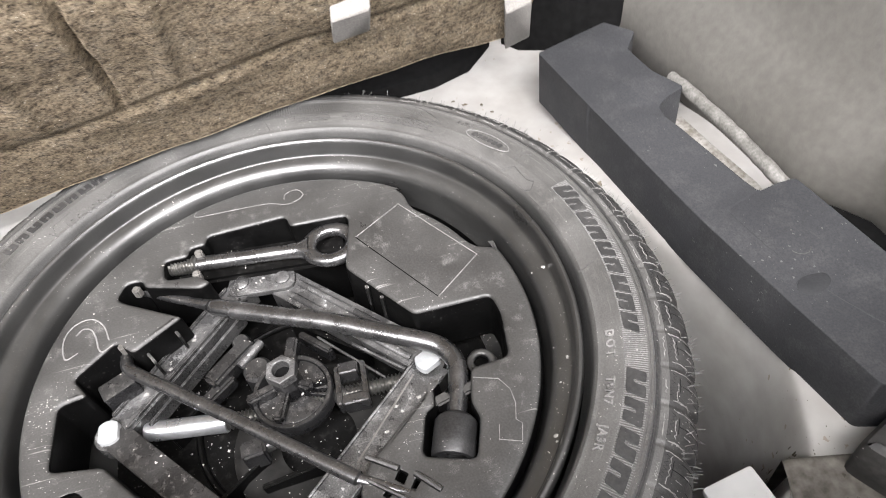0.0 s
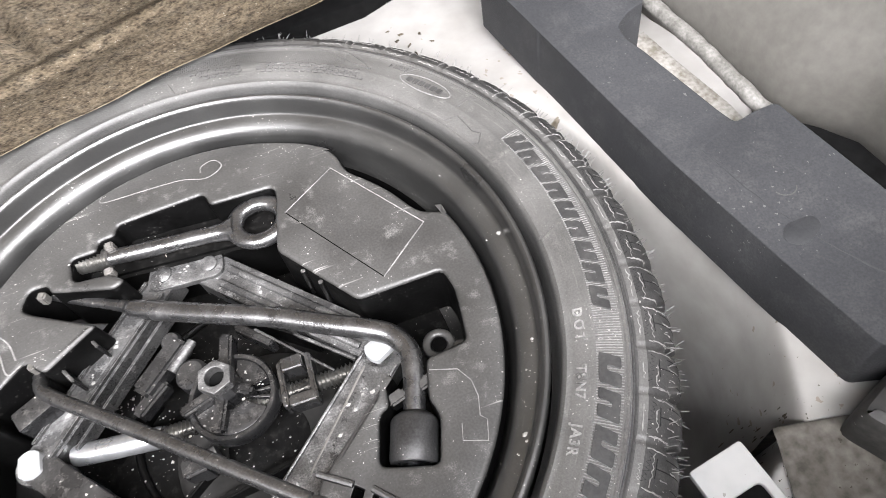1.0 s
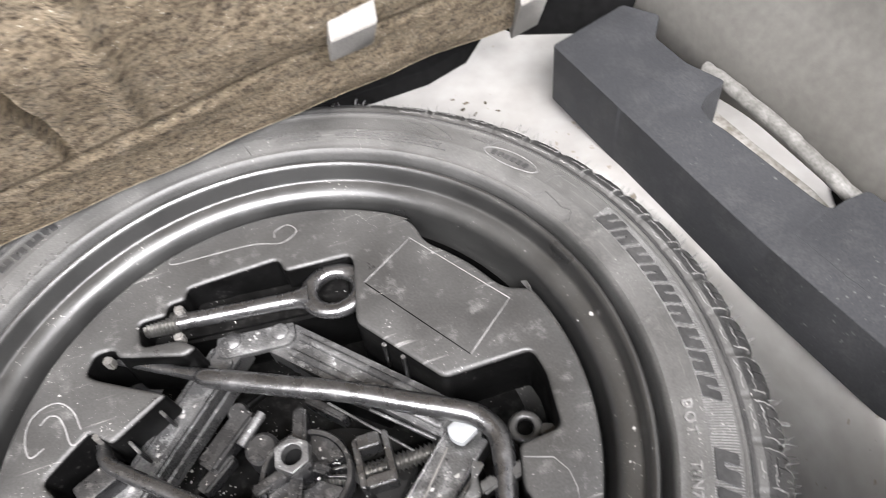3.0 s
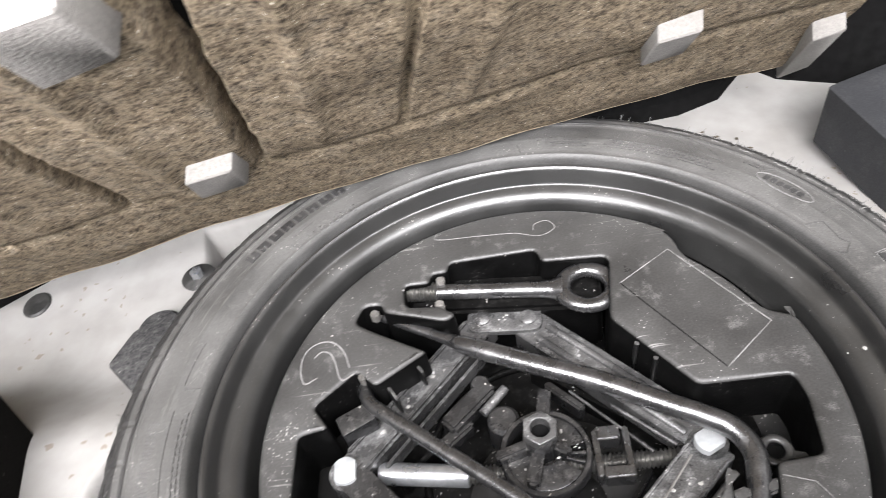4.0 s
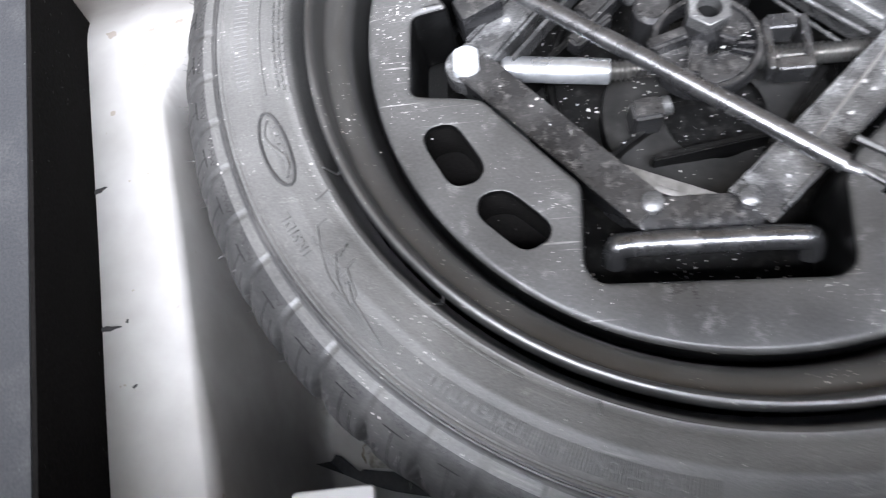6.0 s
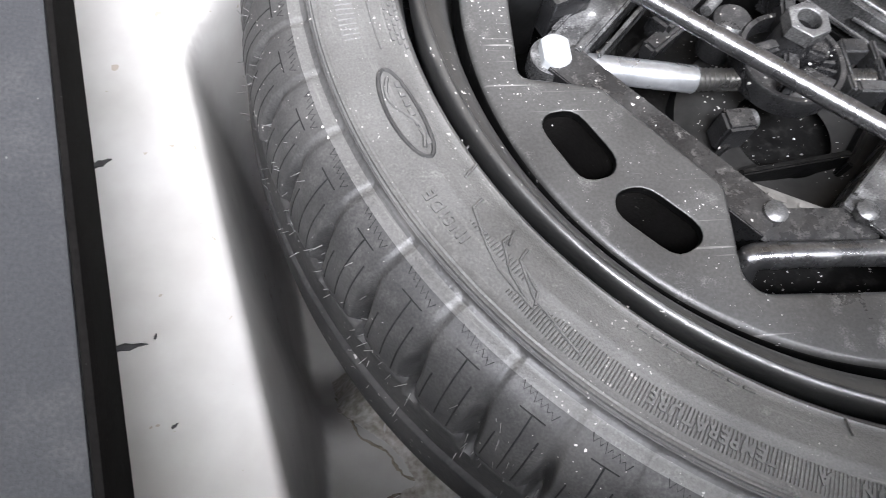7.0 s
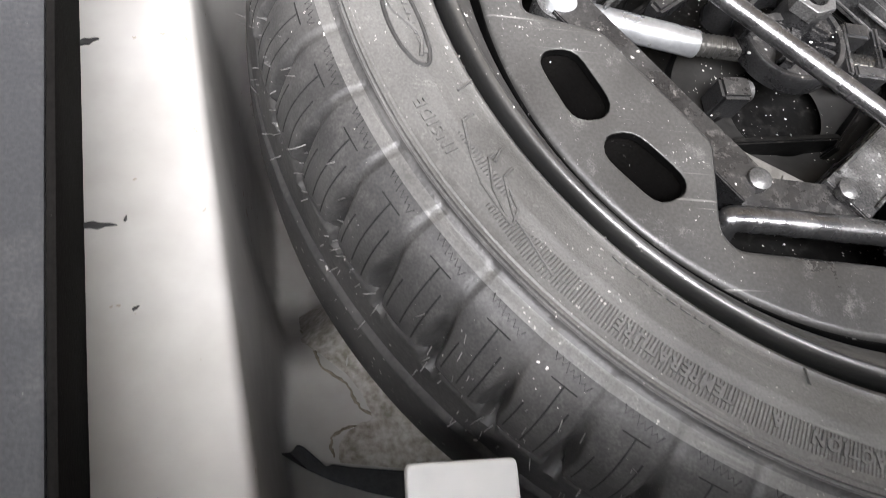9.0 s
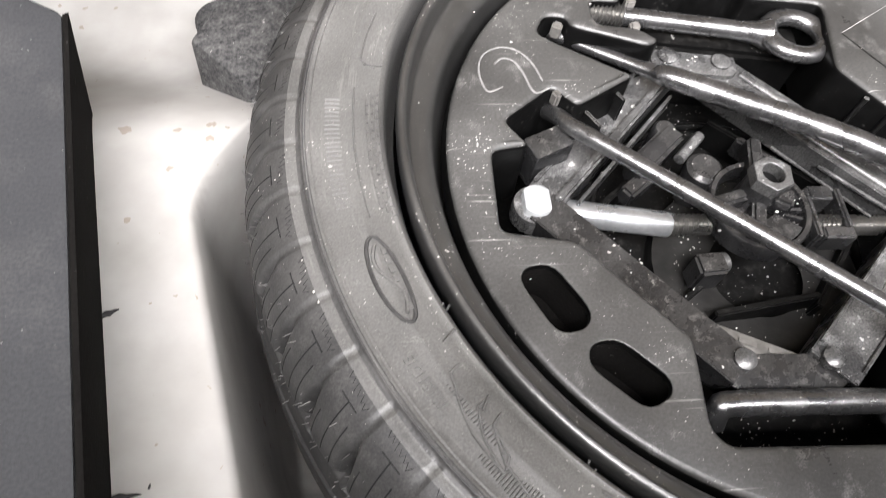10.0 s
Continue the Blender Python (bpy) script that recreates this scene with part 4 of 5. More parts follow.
for r_, a0, a1, cnt in ((0.2362, 80.5, 71.5, 8), (0.2338, 79.0, 72.0, 6), (0.2412, 68.5, 48.5, 16), (0.2388, 67.5, 48.0, 16), (0.2364, 69.0, 48.5, 17), (0.2340, 68.0, 47.0, 16),
                        (0.2262, 173.0, 193.0, 0), (0.2285, 192.5, 174.5, 14), (0.2262, 193.0, 174.0, 15), (0.2310, 192.0, 176.0, 12), (0.2278, -126.5, -119.5, 0), (0.2290, -120.0, -131.5, 8)):
    if cnt:
        moulded_bars(a0, a1, cnt, r_, 0.0014, 0.0, 0.75, thick=0.0005, name="moulded_line", material=M_RUBBER)
for a_, r0_, r1_ in ((-2.6, 0.2245, 0.2365), (85.5, 0.2290, 0.2370), (170.3, 0.2265, 0.2350), (-112.4, 0.2215, 0.2320), (136.4, 0.2250, 0.2330), (-152.0, 0.2260, 0.2340), (-144.5, 0.2330, 0.2390), (-133.4, 0.2160, 0.2235), (-156.2, 0.2160, 0.2235)):
    pts = [((r0_ + (r1_ - r0_) * q) * math.cos(radians(a_ + q * 0.8)), (r0_ + (r1_ - r0_) * q) * math.sin(radians(a_ + q * 0.8)), side_z(max(0.2206, r0_ + (r1_ - r0_) * q)) + 0.0007 + (0.006 if r0_ < 0.22 else 0) * (1 - q)) for q in (0, 0.5, 1)]
    part("mould_tick", tube(pts, 0.00055, 6), M_RUBBER, tyre)


def tyre_point(theta, i):
    r_, z_ = prof[i]
    (ra, za), (rb, zb) = prof[i - 1], prof[i + 1]
    ln_ = math.hypot(rb - ra, zb - za)
    g_ = groove_depth(theta, r_, z_) - 0.00005
    r_, z_ = r_ + (zb - za) / ln_ * g_, z_ - (rb - ra) / ln_ * g_
    return (r_ * math.cos(theta), r_ * math.sin(theta), z_)


def block_angle(phase):
    theta = PHASE + phase * 2 * math.pi / PITCHES
    return theta + radians(0.45) * (1 + math.cos(theta + radians(140)))


def block_marks():
    """The thin sipes, the T-shaped mark and the zigzag line of every shoulder block."""
    first = len(PROFILE)
    lines = []
    for k in range(PITCHES):
        at_ = lambda ph, i: tyre_point(block_angle(k + ph), first + i)
        lines.append([at_(0.52 + 0.004 * q, q) for q in range(9, 31, 2)])
        lines.append([at_(0.76 + 0.003 * q, q) for q in range(14, 31, 2)])
        lines.append([at_(0.28 + 0.003 * q, q) for q in range(19, 31, 2)])
        lines.append([at_(0.38 + 0.06 * q, 9) for q in range(7)])
        zig = []
        for q in range(13):
            zig.append(at_(0.24 + 0.048 * q, 3 + (2 if q % 2 else 0) + q // 5))
        lines.append(zig)
    return join(*[tube(line, 0.00034 if len(line) != 13 else 0.00022, 4, 0.5) for line in lines])


# raised dark tubes; the shade in the sipe cuts is their colour
tagged(part("tread_marking", block_marks(), M_CREASE, tyre, "fine sipes and moulded marks as dark tubes, crease shade in the colour", 0), kind="stuff")
def worn_edges():
    """Pale scuffed rims of the shoulder blocks on the side that rubbed."""
    first, pitch = len(PROFILE), 2 * math.pi / PITCHES
    out = []
    pick = random.Random(9)
    for k in range(PITCHES):
        mid = math.degrees(PHASE + (k + 0.5) * pitch)
        if 62 < mid < 296:
            continue
        at_ = lambda ph, i: tyre_point(block_angle(k + ph), first + i)
        for ph, a, b in ((0.115, 1, 26), (0.13, 4, 22), (0.885, 3, 22), (0.62, 12, 24), (0.40, 10, 20)):
            a = a + pick.randrange(6)
            b = max(a + 5, b - pick.randrange(8))
            line = [at_(ph + pick.uniform(-0.012, 0.012), q) for q in range(a, b)]
            out.append(tube(line, [pick.uniform(0.00012, 0.00055) for _ in line], 4, 0.7))
        for q in (1, 7):
            a, b = pick.uniform(0.12, 0.3), pick.uniform(0.55, 0.88)
            line = [at_(a + (b - a) * s_ / 9, q + pick.choice((0, 0, 1))) for s_ in range(10)]
            out.append(tube(line, [pick.uniform(0.00012, 0.0005) for _ in line], 4, 0.7))
    return join(*out)


tagged(part("worn_edge", worn_edges(), M_WORN, tyre, "pale scuffed block edges", 0), kind="stuff")
# rubber vent hairs on the shoulder
rng = random.Random(4)
hv, hf = [], []
for k in range(640):
    a = rng.uniform(0, 2 * math.pi)
    i = len(PROFILE) + rng.choice((16, 20, 24, 28, 32, 35, 38, 42, 46))
    r, z = prof[i]
    p = Vector((r * math.cos(a), r * math.sin(a), z))
    d = Vector((math.cos(a), math.sin(a), rng.uniform(-0.1, 0.9))) + Vector((rng.uniform(-0.5, 0.5), rng.uniform(-0.5, 0.5), rng.uniform(-0.3, 0.5)))
    d.normalize()
    ln = rng.uniform(0.0024, 0.0062)
    s1 = d.orthogonal().normalized() * 0.00026
    s2 = d.cross(s1)
    base = len(hv)
    for q in (0.0, 1.0):
        for c in range(3):
            off = s1 * math.cos(2.094 * c) + s2 * math.sin(2.094 * c)
            hv.append(tuple(p + d * (ln * q - 0.0012) + off * (1 - 0.5 * q)))
    for c in range(3):
        hf.append((base + c, base + (c + 1) % 3, base + 3 + (c + 1) % 3, base + 3 + c))
    hf.append((base + 3, base + 4, base + 5))
m_ = bpy.data.meshes.new("vent_hairs")
m_.from_pydata(hv, [], hf)
m_.materials.append(M_HAIR)
hairs = tagged(new("vent_hairs", m_), "thin pale rubber vent hairs", kind="stuff")
hairs.parent = tyre
# paler hairs on the right side; their lit look is in the colour
long_hairs = []
for k in range(230):
    a = radians(rng.uniform(-52, 72))
    r, z = prof[len(PROFILE) + rng.choice((14, 18, 22, 26, 30, 34))]
    p = Vector((r * math.cos(a), r * math.sin(a), z))
    d = Vector((math.cos(a), math.sin(a), rng.uniform(0.0, 0.6))) + Vector((rng.uniform(-0.5, 0.5), rng.uniform(-0.5, 0.5), rng.uniform(-0.2, 0.5)))
    d = d.normalized() * rng.uniform(0.003, 0.0075)
    long_hairs.append(tube([p - d * 0.2, p + d * 0.5, p + d + Vector((0, 0, rng.uniform(-0.0008, 0.0004)))], [0.0003, 0.00026, 0.00016], 4))
tagged(part("vent_hairs", join(*long_hairs), M_RIDGE, tyre, "long rubber vent hairs, paler to look lit", 0), kind="stuff")

RIM = [(0.120, -0.100), (0.150, -0.085), (0.170, -0.060), (0.178, -0.040), (0.1860, -0.030), (0.1915, -0.022), (0.1938, -0.0140), (0.1952, -0.0050), (0.1966, 0.0016), (0.1982, 0.0060), (0.2008, 0.0092),
       (0.2040, 0.0111), (0.2066, 0.0120), (0.2082, 0.0123), (0.2092, 0.0126), (0.2100, 0.0136), (0.2106, 0.0160), (0.2110, 0.0195), (0.2116, 0.0230), (0.2122, 0.0258), (0.2132, 0.0277), (0.2143, 0.0285),
       (0.2154, 0.0284), (0.2164, 0.0278), (0.2171, 0.0266), (0.2175, 0.0250), (0.2176, 0.0230), (0.2172, 0.0180), (0.2150, 0.0060), (0.2130, 0.0), (0.205, -0.06), (0.2140, -0.118), (0.2212, -0.14)]
part("rim", lathe(RIM, 256), M_RIM, spare_wheel, "glossy black steel rim")
part("disc", lathe([(0.0, -0.105), (0.06, -0.105), (0.122, -0.099)], 96), M_RIM, spare_wheel, "black steel wheel disc")

# ---------------------------------------------------------------- tool tray
TRAY = Matrix.Translation((0, 0, 0)) @ Euler((math.atan(0.0208), -math.atan(0.0072), 0)).to_matrix().to_4x4()
tool_tray = thing("tool_tray", "dusty black plastic tool tray set in the spare wheel", "tool tray", TRAY)
R_TRAY = 0.1900
CUT = [(0.1100, 0.1549), (0.1215, 0.1395), (0.1237, 0.1212), (0.1373, 0.1064), (0.1499, 0.0895), (0.1633, 0.0635), (0.1798, 0.0570), (0.1826, 0.0525)]
outer = []
for k in range(160):
    a = 2 * math.pi * k / 160
    if not 16.05 < math.degrees(a) < 54.6:
        outer.append((R_TRAY * math.cos(a), R_TRAY * math.sin(a)))
    elif CUT:
        outer += [p for p in reversed(rounded(CUT, 0.01)[1:-1])]
        CUT = None
OPENING = [(0.0591, 0.0730), (0.1034, 0.0120), (0.1630, 0.0109), (0.1658, -0.0050), (0.1609, -0.0422), (0.1326, -0.0437), (0.1258, -0.0698),
           (0.1291, -0.0824), (0.1198, -0.1092), (0.0863, -0.0981), (0.0950, -0.0689), (0.1024, -0.0662), (0.1039, -0.0514), (0.1093, -0.0436),
           (0.0500, -0.0940), (0.0422, -0.1080), (0.0389, -0.1495), (0.0319, -0.1552), (-0.0762, -0.1507), (-0.0826, -0.1427),
           (-0.0797, -0.0991), (-0.0891, -0.0887), (-0.1275, -0.0446), (-0.1655, -0.0380), (-0.1643, 0.0115)]
OPENING += [(-0.1425, 0.0152), (-0.1549, 0.0325), (-0.1242, 0.0564), (-0.1110, 0.0425), (-0.0722, 0.0660), (-0.1178, 0.0935), (-0.1265, 0.1003),
            (-0.1199, 0.1136), (-0.1065, 0.1133), (-0.1045, 0.1056), (-0.0579, 0.0895), (-0.0491, 0.0948), (-0.0610, 0.1049), (-0.0877, 0.1088),
            (-0.0883, 0.1282), (-0.0683, 0.1274), (-0.0664, 0.1361), (-0.0535, 0.1359), (-0.0515, 0.1447), (0.0169, 0.1456),
            (0.0193, 0.1331), (0.0671, 0.1293), (0.0690, 0.1250)]
OVALS = [[(-0.1568, -0.0597), (-0.1427, -0.0579), (-0.1273, -0.0841), (-0.1312, -0.0931), (-0.1455, -0.0952), (-0.1602, -0.0672)],
         [(-0.1315, -0.1006), (-0.1175, -0.0985), (-0.0965, -0.1189), (-0.0978, -0.1275), (-0.1109, -0.1332), (-0.1337, -0.1113)]]
SLOTS = [[(0.0654, -0.1091), (0.0696, -0.1033), (0.0745, -0.1079), (0.0703, -0.1138)], [(0.0740, -0.1182), (0.0785, -0.1120), (0.0815, -0.1142), (0.0765, -0.1200)],
         [(0.0559, -0.1172), (0.0590, -0.1150), (0.0620, -0.1180), (0.0590, -0.1202)], [(0.0650, -0.1245), (0.0672, -0.1225), (0.0695, -0.1245), (0.0674, -0.1268)],
         [(0.0830, -0.1340), (0.0870, -0.1300), (0.0900, -0.1325), (0.0865, -0.1370)]]
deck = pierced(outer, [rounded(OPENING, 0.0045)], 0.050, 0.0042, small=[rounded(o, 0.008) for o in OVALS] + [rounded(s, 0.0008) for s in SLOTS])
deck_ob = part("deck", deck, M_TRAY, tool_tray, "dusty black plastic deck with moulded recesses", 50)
# recess walls take a blacker copy: pit shade put into the colour
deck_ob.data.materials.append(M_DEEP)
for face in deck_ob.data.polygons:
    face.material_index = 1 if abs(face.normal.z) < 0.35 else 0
# pan, shelf and ribs carry the same shade in their black plastic
part("pan", lathe([(0.0, -0.078), (0.165, -0.078), (0.172, -0.066), (0.183, -0.013)], 96), M_DEEP, tool_tray, "pan of the tray, blackened for its deep shade")
# black cups added under the oval holes to stand for their shade
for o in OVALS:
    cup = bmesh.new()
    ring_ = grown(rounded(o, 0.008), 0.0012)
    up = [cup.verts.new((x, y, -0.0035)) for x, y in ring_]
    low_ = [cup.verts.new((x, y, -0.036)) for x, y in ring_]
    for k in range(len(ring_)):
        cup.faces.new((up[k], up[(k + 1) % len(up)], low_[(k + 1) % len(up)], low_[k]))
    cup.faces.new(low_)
    part("pocket", cup, M_FACING, tool_tray, "black cup with dust, added for the oval hole's shade")
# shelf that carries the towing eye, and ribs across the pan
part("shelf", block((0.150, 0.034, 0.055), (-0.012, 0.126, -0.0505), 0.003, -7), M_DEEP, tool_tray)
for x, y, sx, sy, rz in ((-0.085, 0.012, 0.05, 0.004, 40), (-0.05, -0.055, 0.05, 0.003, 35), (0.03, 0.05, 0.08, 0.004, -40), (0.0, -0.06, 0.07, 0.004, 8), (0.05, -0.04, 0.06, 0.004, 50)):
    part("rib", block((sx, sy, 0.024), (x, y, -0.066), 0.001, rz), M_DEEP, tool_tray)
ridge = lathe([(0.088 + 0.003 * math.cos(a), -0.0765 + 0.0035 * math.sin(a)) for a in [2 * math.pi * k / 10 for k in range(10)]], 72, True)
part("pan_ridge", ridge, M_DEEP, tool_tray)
part("clip", block((0.018, 0.014, 0.022), (-0.036, -0.040, -0.050), 0.0018, 5), M_JACKDARK, tool_tray, "worn black clip block")
part("bowl", lathe([(0.030, -0.0700), (0.046, -0.0655), (0.060, -0.0645), (0.0665, -0.0680), (0.068, -0.0775)], 72, matrix=Matrix.Translation((0.008, -0.032, 0))), M_BOWL, tool_tray, "rounded black hump in the pan")
part("hook_block", prism(rounded([(-0.1427, 0.0284), (-0.1179, 0.0401), (-0.1127, 0.0252), (-0.1363, 0.0137)], 0.002), -0.040, -0.0125, 0.0012), M_JACKDARK, tool_tray, "dusty block under the hook")
for fx, fy in ((-0.1000, 0.0405), (-0.0815, 0.0600)):
    part("fin", block((0.0022, 0.014, 0.026), (fx, fy, -0.022), 0.0008, 32), M_TRAY, tool_tray)
part("clip_pin", tube([(-0.030, -0.036, -0.050), (-0.022, -0.034, -0.050)], 0.006, 14), M_JACK, tool_tray)
for sh in (0.34, 0.56):
    wx, wy = 0.0591 + (0.1034 - 0.0591) * sh - 0.0012, 0.0730 + (0.0120 - 0.0730) * sh - 0.0009
    part("wall_rib", tube([(wx, wy, -0.004), (wx - 0.0008, wy - 0.0006, -0.034)], 0.0017, 10), M_TRAY, tool_tray)
lug = lathe([(0.0085 + 0.0032 * math.cos(a), 0.003 * math.sin(a)) for a in [2 * math.pi * k / 12 for k in range(12)]], 28, True)
bmesh.ops.transform(lug, matrix=pose(0.1440, -0.0260, -0.030, 0, 0, 0), verts=lug.verts)
part("lug", lug, M_TRAY, tool_tray, "moulded ring lug")
part("lug_arm", block((0.020, 0.010, 0.012), (0.1580, -0.0330, -0.034), 0.002, -20), M_TRAY, tool_tray)
# grey tabs for the glints on the black clips, light put in colour
for cx, cy, rz in ((-0.0600, 0.1312, 0), (-0.1120, 0.1075, -25), (-0.1205, 0.0535, 30), (-0.0620, 0.1085, 0)):
    part("clip_tab", block((0.0065, 0.0060, 0.010), (cx, cy, -0.0065), 0.0012, rz), M_GREYSTEEL, tool_tray, "small snap tab, its glint painted as grey steel")
for cx, cy, rz in ((0.1075, -0.0600, 15), (0.1275, -0.0570, 15)):
    part("neck_clip", block((0.012, 0.008, 0.012), (cx, cy, -0.010), 0.0015, rz), M_TRAY, tool_tray)
# long snap channel behind the crank
for a, b, w in (((0.0500, -0.0895), (0.0690, -0.1030), 0.0022), ((0.0790, -0.1090), (0.0930, -0.1240), 0.0022), ((0.048, -0.105), (0.084, -0.135), 0.0016)):
    part("snap_rib", tube([(*a, 0.0005), (*b, 0.0005)], w, 8), M_TRAY, tool_tray)


def scratch(points, width=0.0007, closed=False):
    width *= 0.75
    pts = [(x, y, 0.0004) for x, y in points]
    return tube(pts + (pts[:1] if closed else []), width, 6, 0.5)


def arc_marks(points):
    return [tuple(p)[:2] for p in smooth_path([(x, y, 0) for x, y in points], 5)]


part("engraved_line", scratch([(0.0726, 0.1015), (0.1140, 0.1269), (0.1638, 0.0524)], 0.0006), M_CHALK, tool_tray, "pale scratched outline")
part("engraved_line", scratch([(0.1638, 0.0524), (0.1251, 0.0216)], 0.0006), M_CHALK, tool_tray, "pale scratched outline")
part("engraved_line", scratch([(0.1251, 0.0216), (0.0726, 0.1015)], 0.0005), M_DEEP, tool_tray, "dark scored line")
part("hook_mark", scratch(arc_marks([(-0.0597, 0.1771), (-0.0595, 0.1703), (-0.0292, 0.1681), (0.0022, 0.1655), (0.0216, 0.1590), (0.0349, 0.1652), (0.0300, 0.1740), (0.0200, 0.1720), (0.0180, 0.1660)]), 0.0006), M_CHALK, tool_tray, "pale engraved hook outline")
part("crank_mark", scratch(arc_marks([(-0.1533, 0.0550), (-0.1624, 0.0519), (-0.1658, 0.0660), (-0.1626, 0.0784), (-0.1534, 0.0850), (-0.1428, 0.0841), (-0.1343, 0.0747), (-0.1294, 0.0602)]), 0.0008), M_CHALK, tool_tray, "pale engraved crank outline")
part("crank_mark", scratch(arc_marks([(-0.1560, 0.0724), (-0.1510, 0.0769), (-0.1446, 0.0748), (-0.1403, 0.0666), (-0.1353, 0.0511), (-0.1259, 0.0548)]), 0.0009), M_CHALK, tool_tray, "pale engraved crank outline")
part("wrench_mark", scratch([(0.1325, -0.0530), (0.1490, -0.0590), (0.1545, -0.0690), (0.1550, -0.0797), (0.1518, -0.0914), (0.1550, -0.0952), (0.1511, -0.1073), (0.1372, -0.1019), (0.1400, -0.0922)], 0.0005), M_CHALK, tool_tray, "pale engraved wrench outline")
part("tick_mark", scratch([(0.0716, -0.1399), (0.0620, -0.1437), (0.0616, -0.1517), (0.0720, -0.1621)], 0.0011), M_CHALK, tool_tray, "pale engraved tick")

# ---------------------------------------------------------------- towing eye
towing_eye = thing("towing_eye", "black steel screw-in towing eye lying in the tray", "towing eye", TRAY)
EYE_C = Vector((0.0506, 0.1103, -0.011))
SH0, SH1 = Vector((-0.0640, 0.1268, -0.012)), Vector((0.0320, 0.1128, -0.012))
part("shank", tube(smooth_path([SH0, SH0.lerp(SH1, 0.5), SH0.lerp(SH1, 0.85), SH1], 5), [0.0062] * 10 + [0.0066, 0.007, 0.0076, 0.0085, 0.0095, 0.0105], 20), M_STEEL, towing_eye)
bm = lathe([(0.0178 + 0.0062 * math.cos(a), 0.0055 * math.sin(a)) for a in [2 * math.pi * k / 16 for k in range(16)]], 48, True)
bmesh.ops.transform(bm, matrix=Matrix.Translation(EYE_C) @ pose(0, 0, 0, 0, 0, -8) @ Matrix.Diagonal((1.08, 0.95, 1, 1)), verts=bm.verts)
part("eye", bm, M_STEEL, towing_eye)


def thread(p, q, r, pitch, depth, n=20):
    length = (Vector(q) - Vector(p)).length
    m = max(4, int(length / pitch * 4))
    prof_ = [(0.0, 0.0)] + [(r - depth * (0.5 - 0.5 * math.cos(2 * math.pi * k / 4)), length * k / m) for k in range(m + 1)] + [(0.0, length)]
    bm_ = lathe(prof_, n)
    bmesh.ops.transform(bm_, matrix=along(p, q), verts=bm_.verts)
    return bm_


part("thread", thread(SH0 + Vector((-0.0225, 0.004, 0)), SH0 + Vector((0.001, 0, 0)), 0.0080, 0.0028, 0.0022), M_THREAD, towing_eye, "worn screw thread")

# ---------------------------------------------------------------- wheel wrench
wheel_wrench = thing("wheel_wrench", "black steel angled wheel wrench with a socket", "wheel wrench", TRAY)
rod = smooth_path([(-0.1150, 0.1180, -0.017), (-0.0850, 0.0985, -0.015), (-0.0560, 0.0800, -0.012), (-0.045, 0.0715, -0.009), (0.0, 0.0480, -0.007), (0.0409, 0.0278, -0.006), (0.0800, 0.0052, -0.006),
                   (0.1040, -0.0085, -0.006), (0.1175, -0.0185, -0.007), (0.1240, -0.0320, -0.008), (0.1222, -0.0480, -0.009), (0.1165, -0.0660, -0.011), (0.1140, -0.0740, -0.012)], 6)
part("shaft", tube(rod, [0.0040 + 0.0032 * step(8, 20, k) for k in range(len(rod))], 20), M_STEEL, wheel_wrench)
SK0, SK1 = Vector((0.1148, -0.0715, -0.012)), Vector((0.1048, -0.1010, -0.013))
L_SK = (SK1 - SK0).length
part("socket", lathe([(0.0, 0.0), (0.0095, 0.0), (0.0135, 0.003), (0.0150, 0.0055), (0.0152, L_SK - 0.002), (0.0142, L_SK), (0.0108, L_SK), (0.0100, L_SK - 0.012), (0.0, L_SK - 0.012)], 40, matrix=along(SK0, SK1)), M_SOCKET, wheel_wrench, "matt black hexagon socket")

# ---------------------------------------------------------------- jack crank
jack_crank = thing("jack_crank", "thin black steel jack crank with a hooked end", "jack crank", TRAY)
rod = smooth_path([(-0.1235, 0.0525, -0.018), (-0.1205, 0.0440, -0.012), (-0.1165, 0.0350, -0.008), (-0.1085, 0.0262, -0.006), (-0.0950, 0.0145, -0.005), (-0.0410, -0.0305, -0.003), (0.0, -0.0660, -0.001), (0.0425, -0.1025, 0.001)], 6)
part("shaft", tube(rod, 0.0050, 16), M_STEEL, jack_crank)
part("flat_end", tube([(0.0415, -0.1015, 0.0), (0.055, -0.1085, -0.001), (0.0800, -0.1235, -0.002)], [0.0035, 0.0032, 0.003], 10, 0.6), M_STEEL, jack_crank)

# ---------------------------------------------------------------- scissor jack
scissor_jack = thing("scissor_jack", "dusty black scissor jack folded flat in the tray", "scissor jack", TRAY)


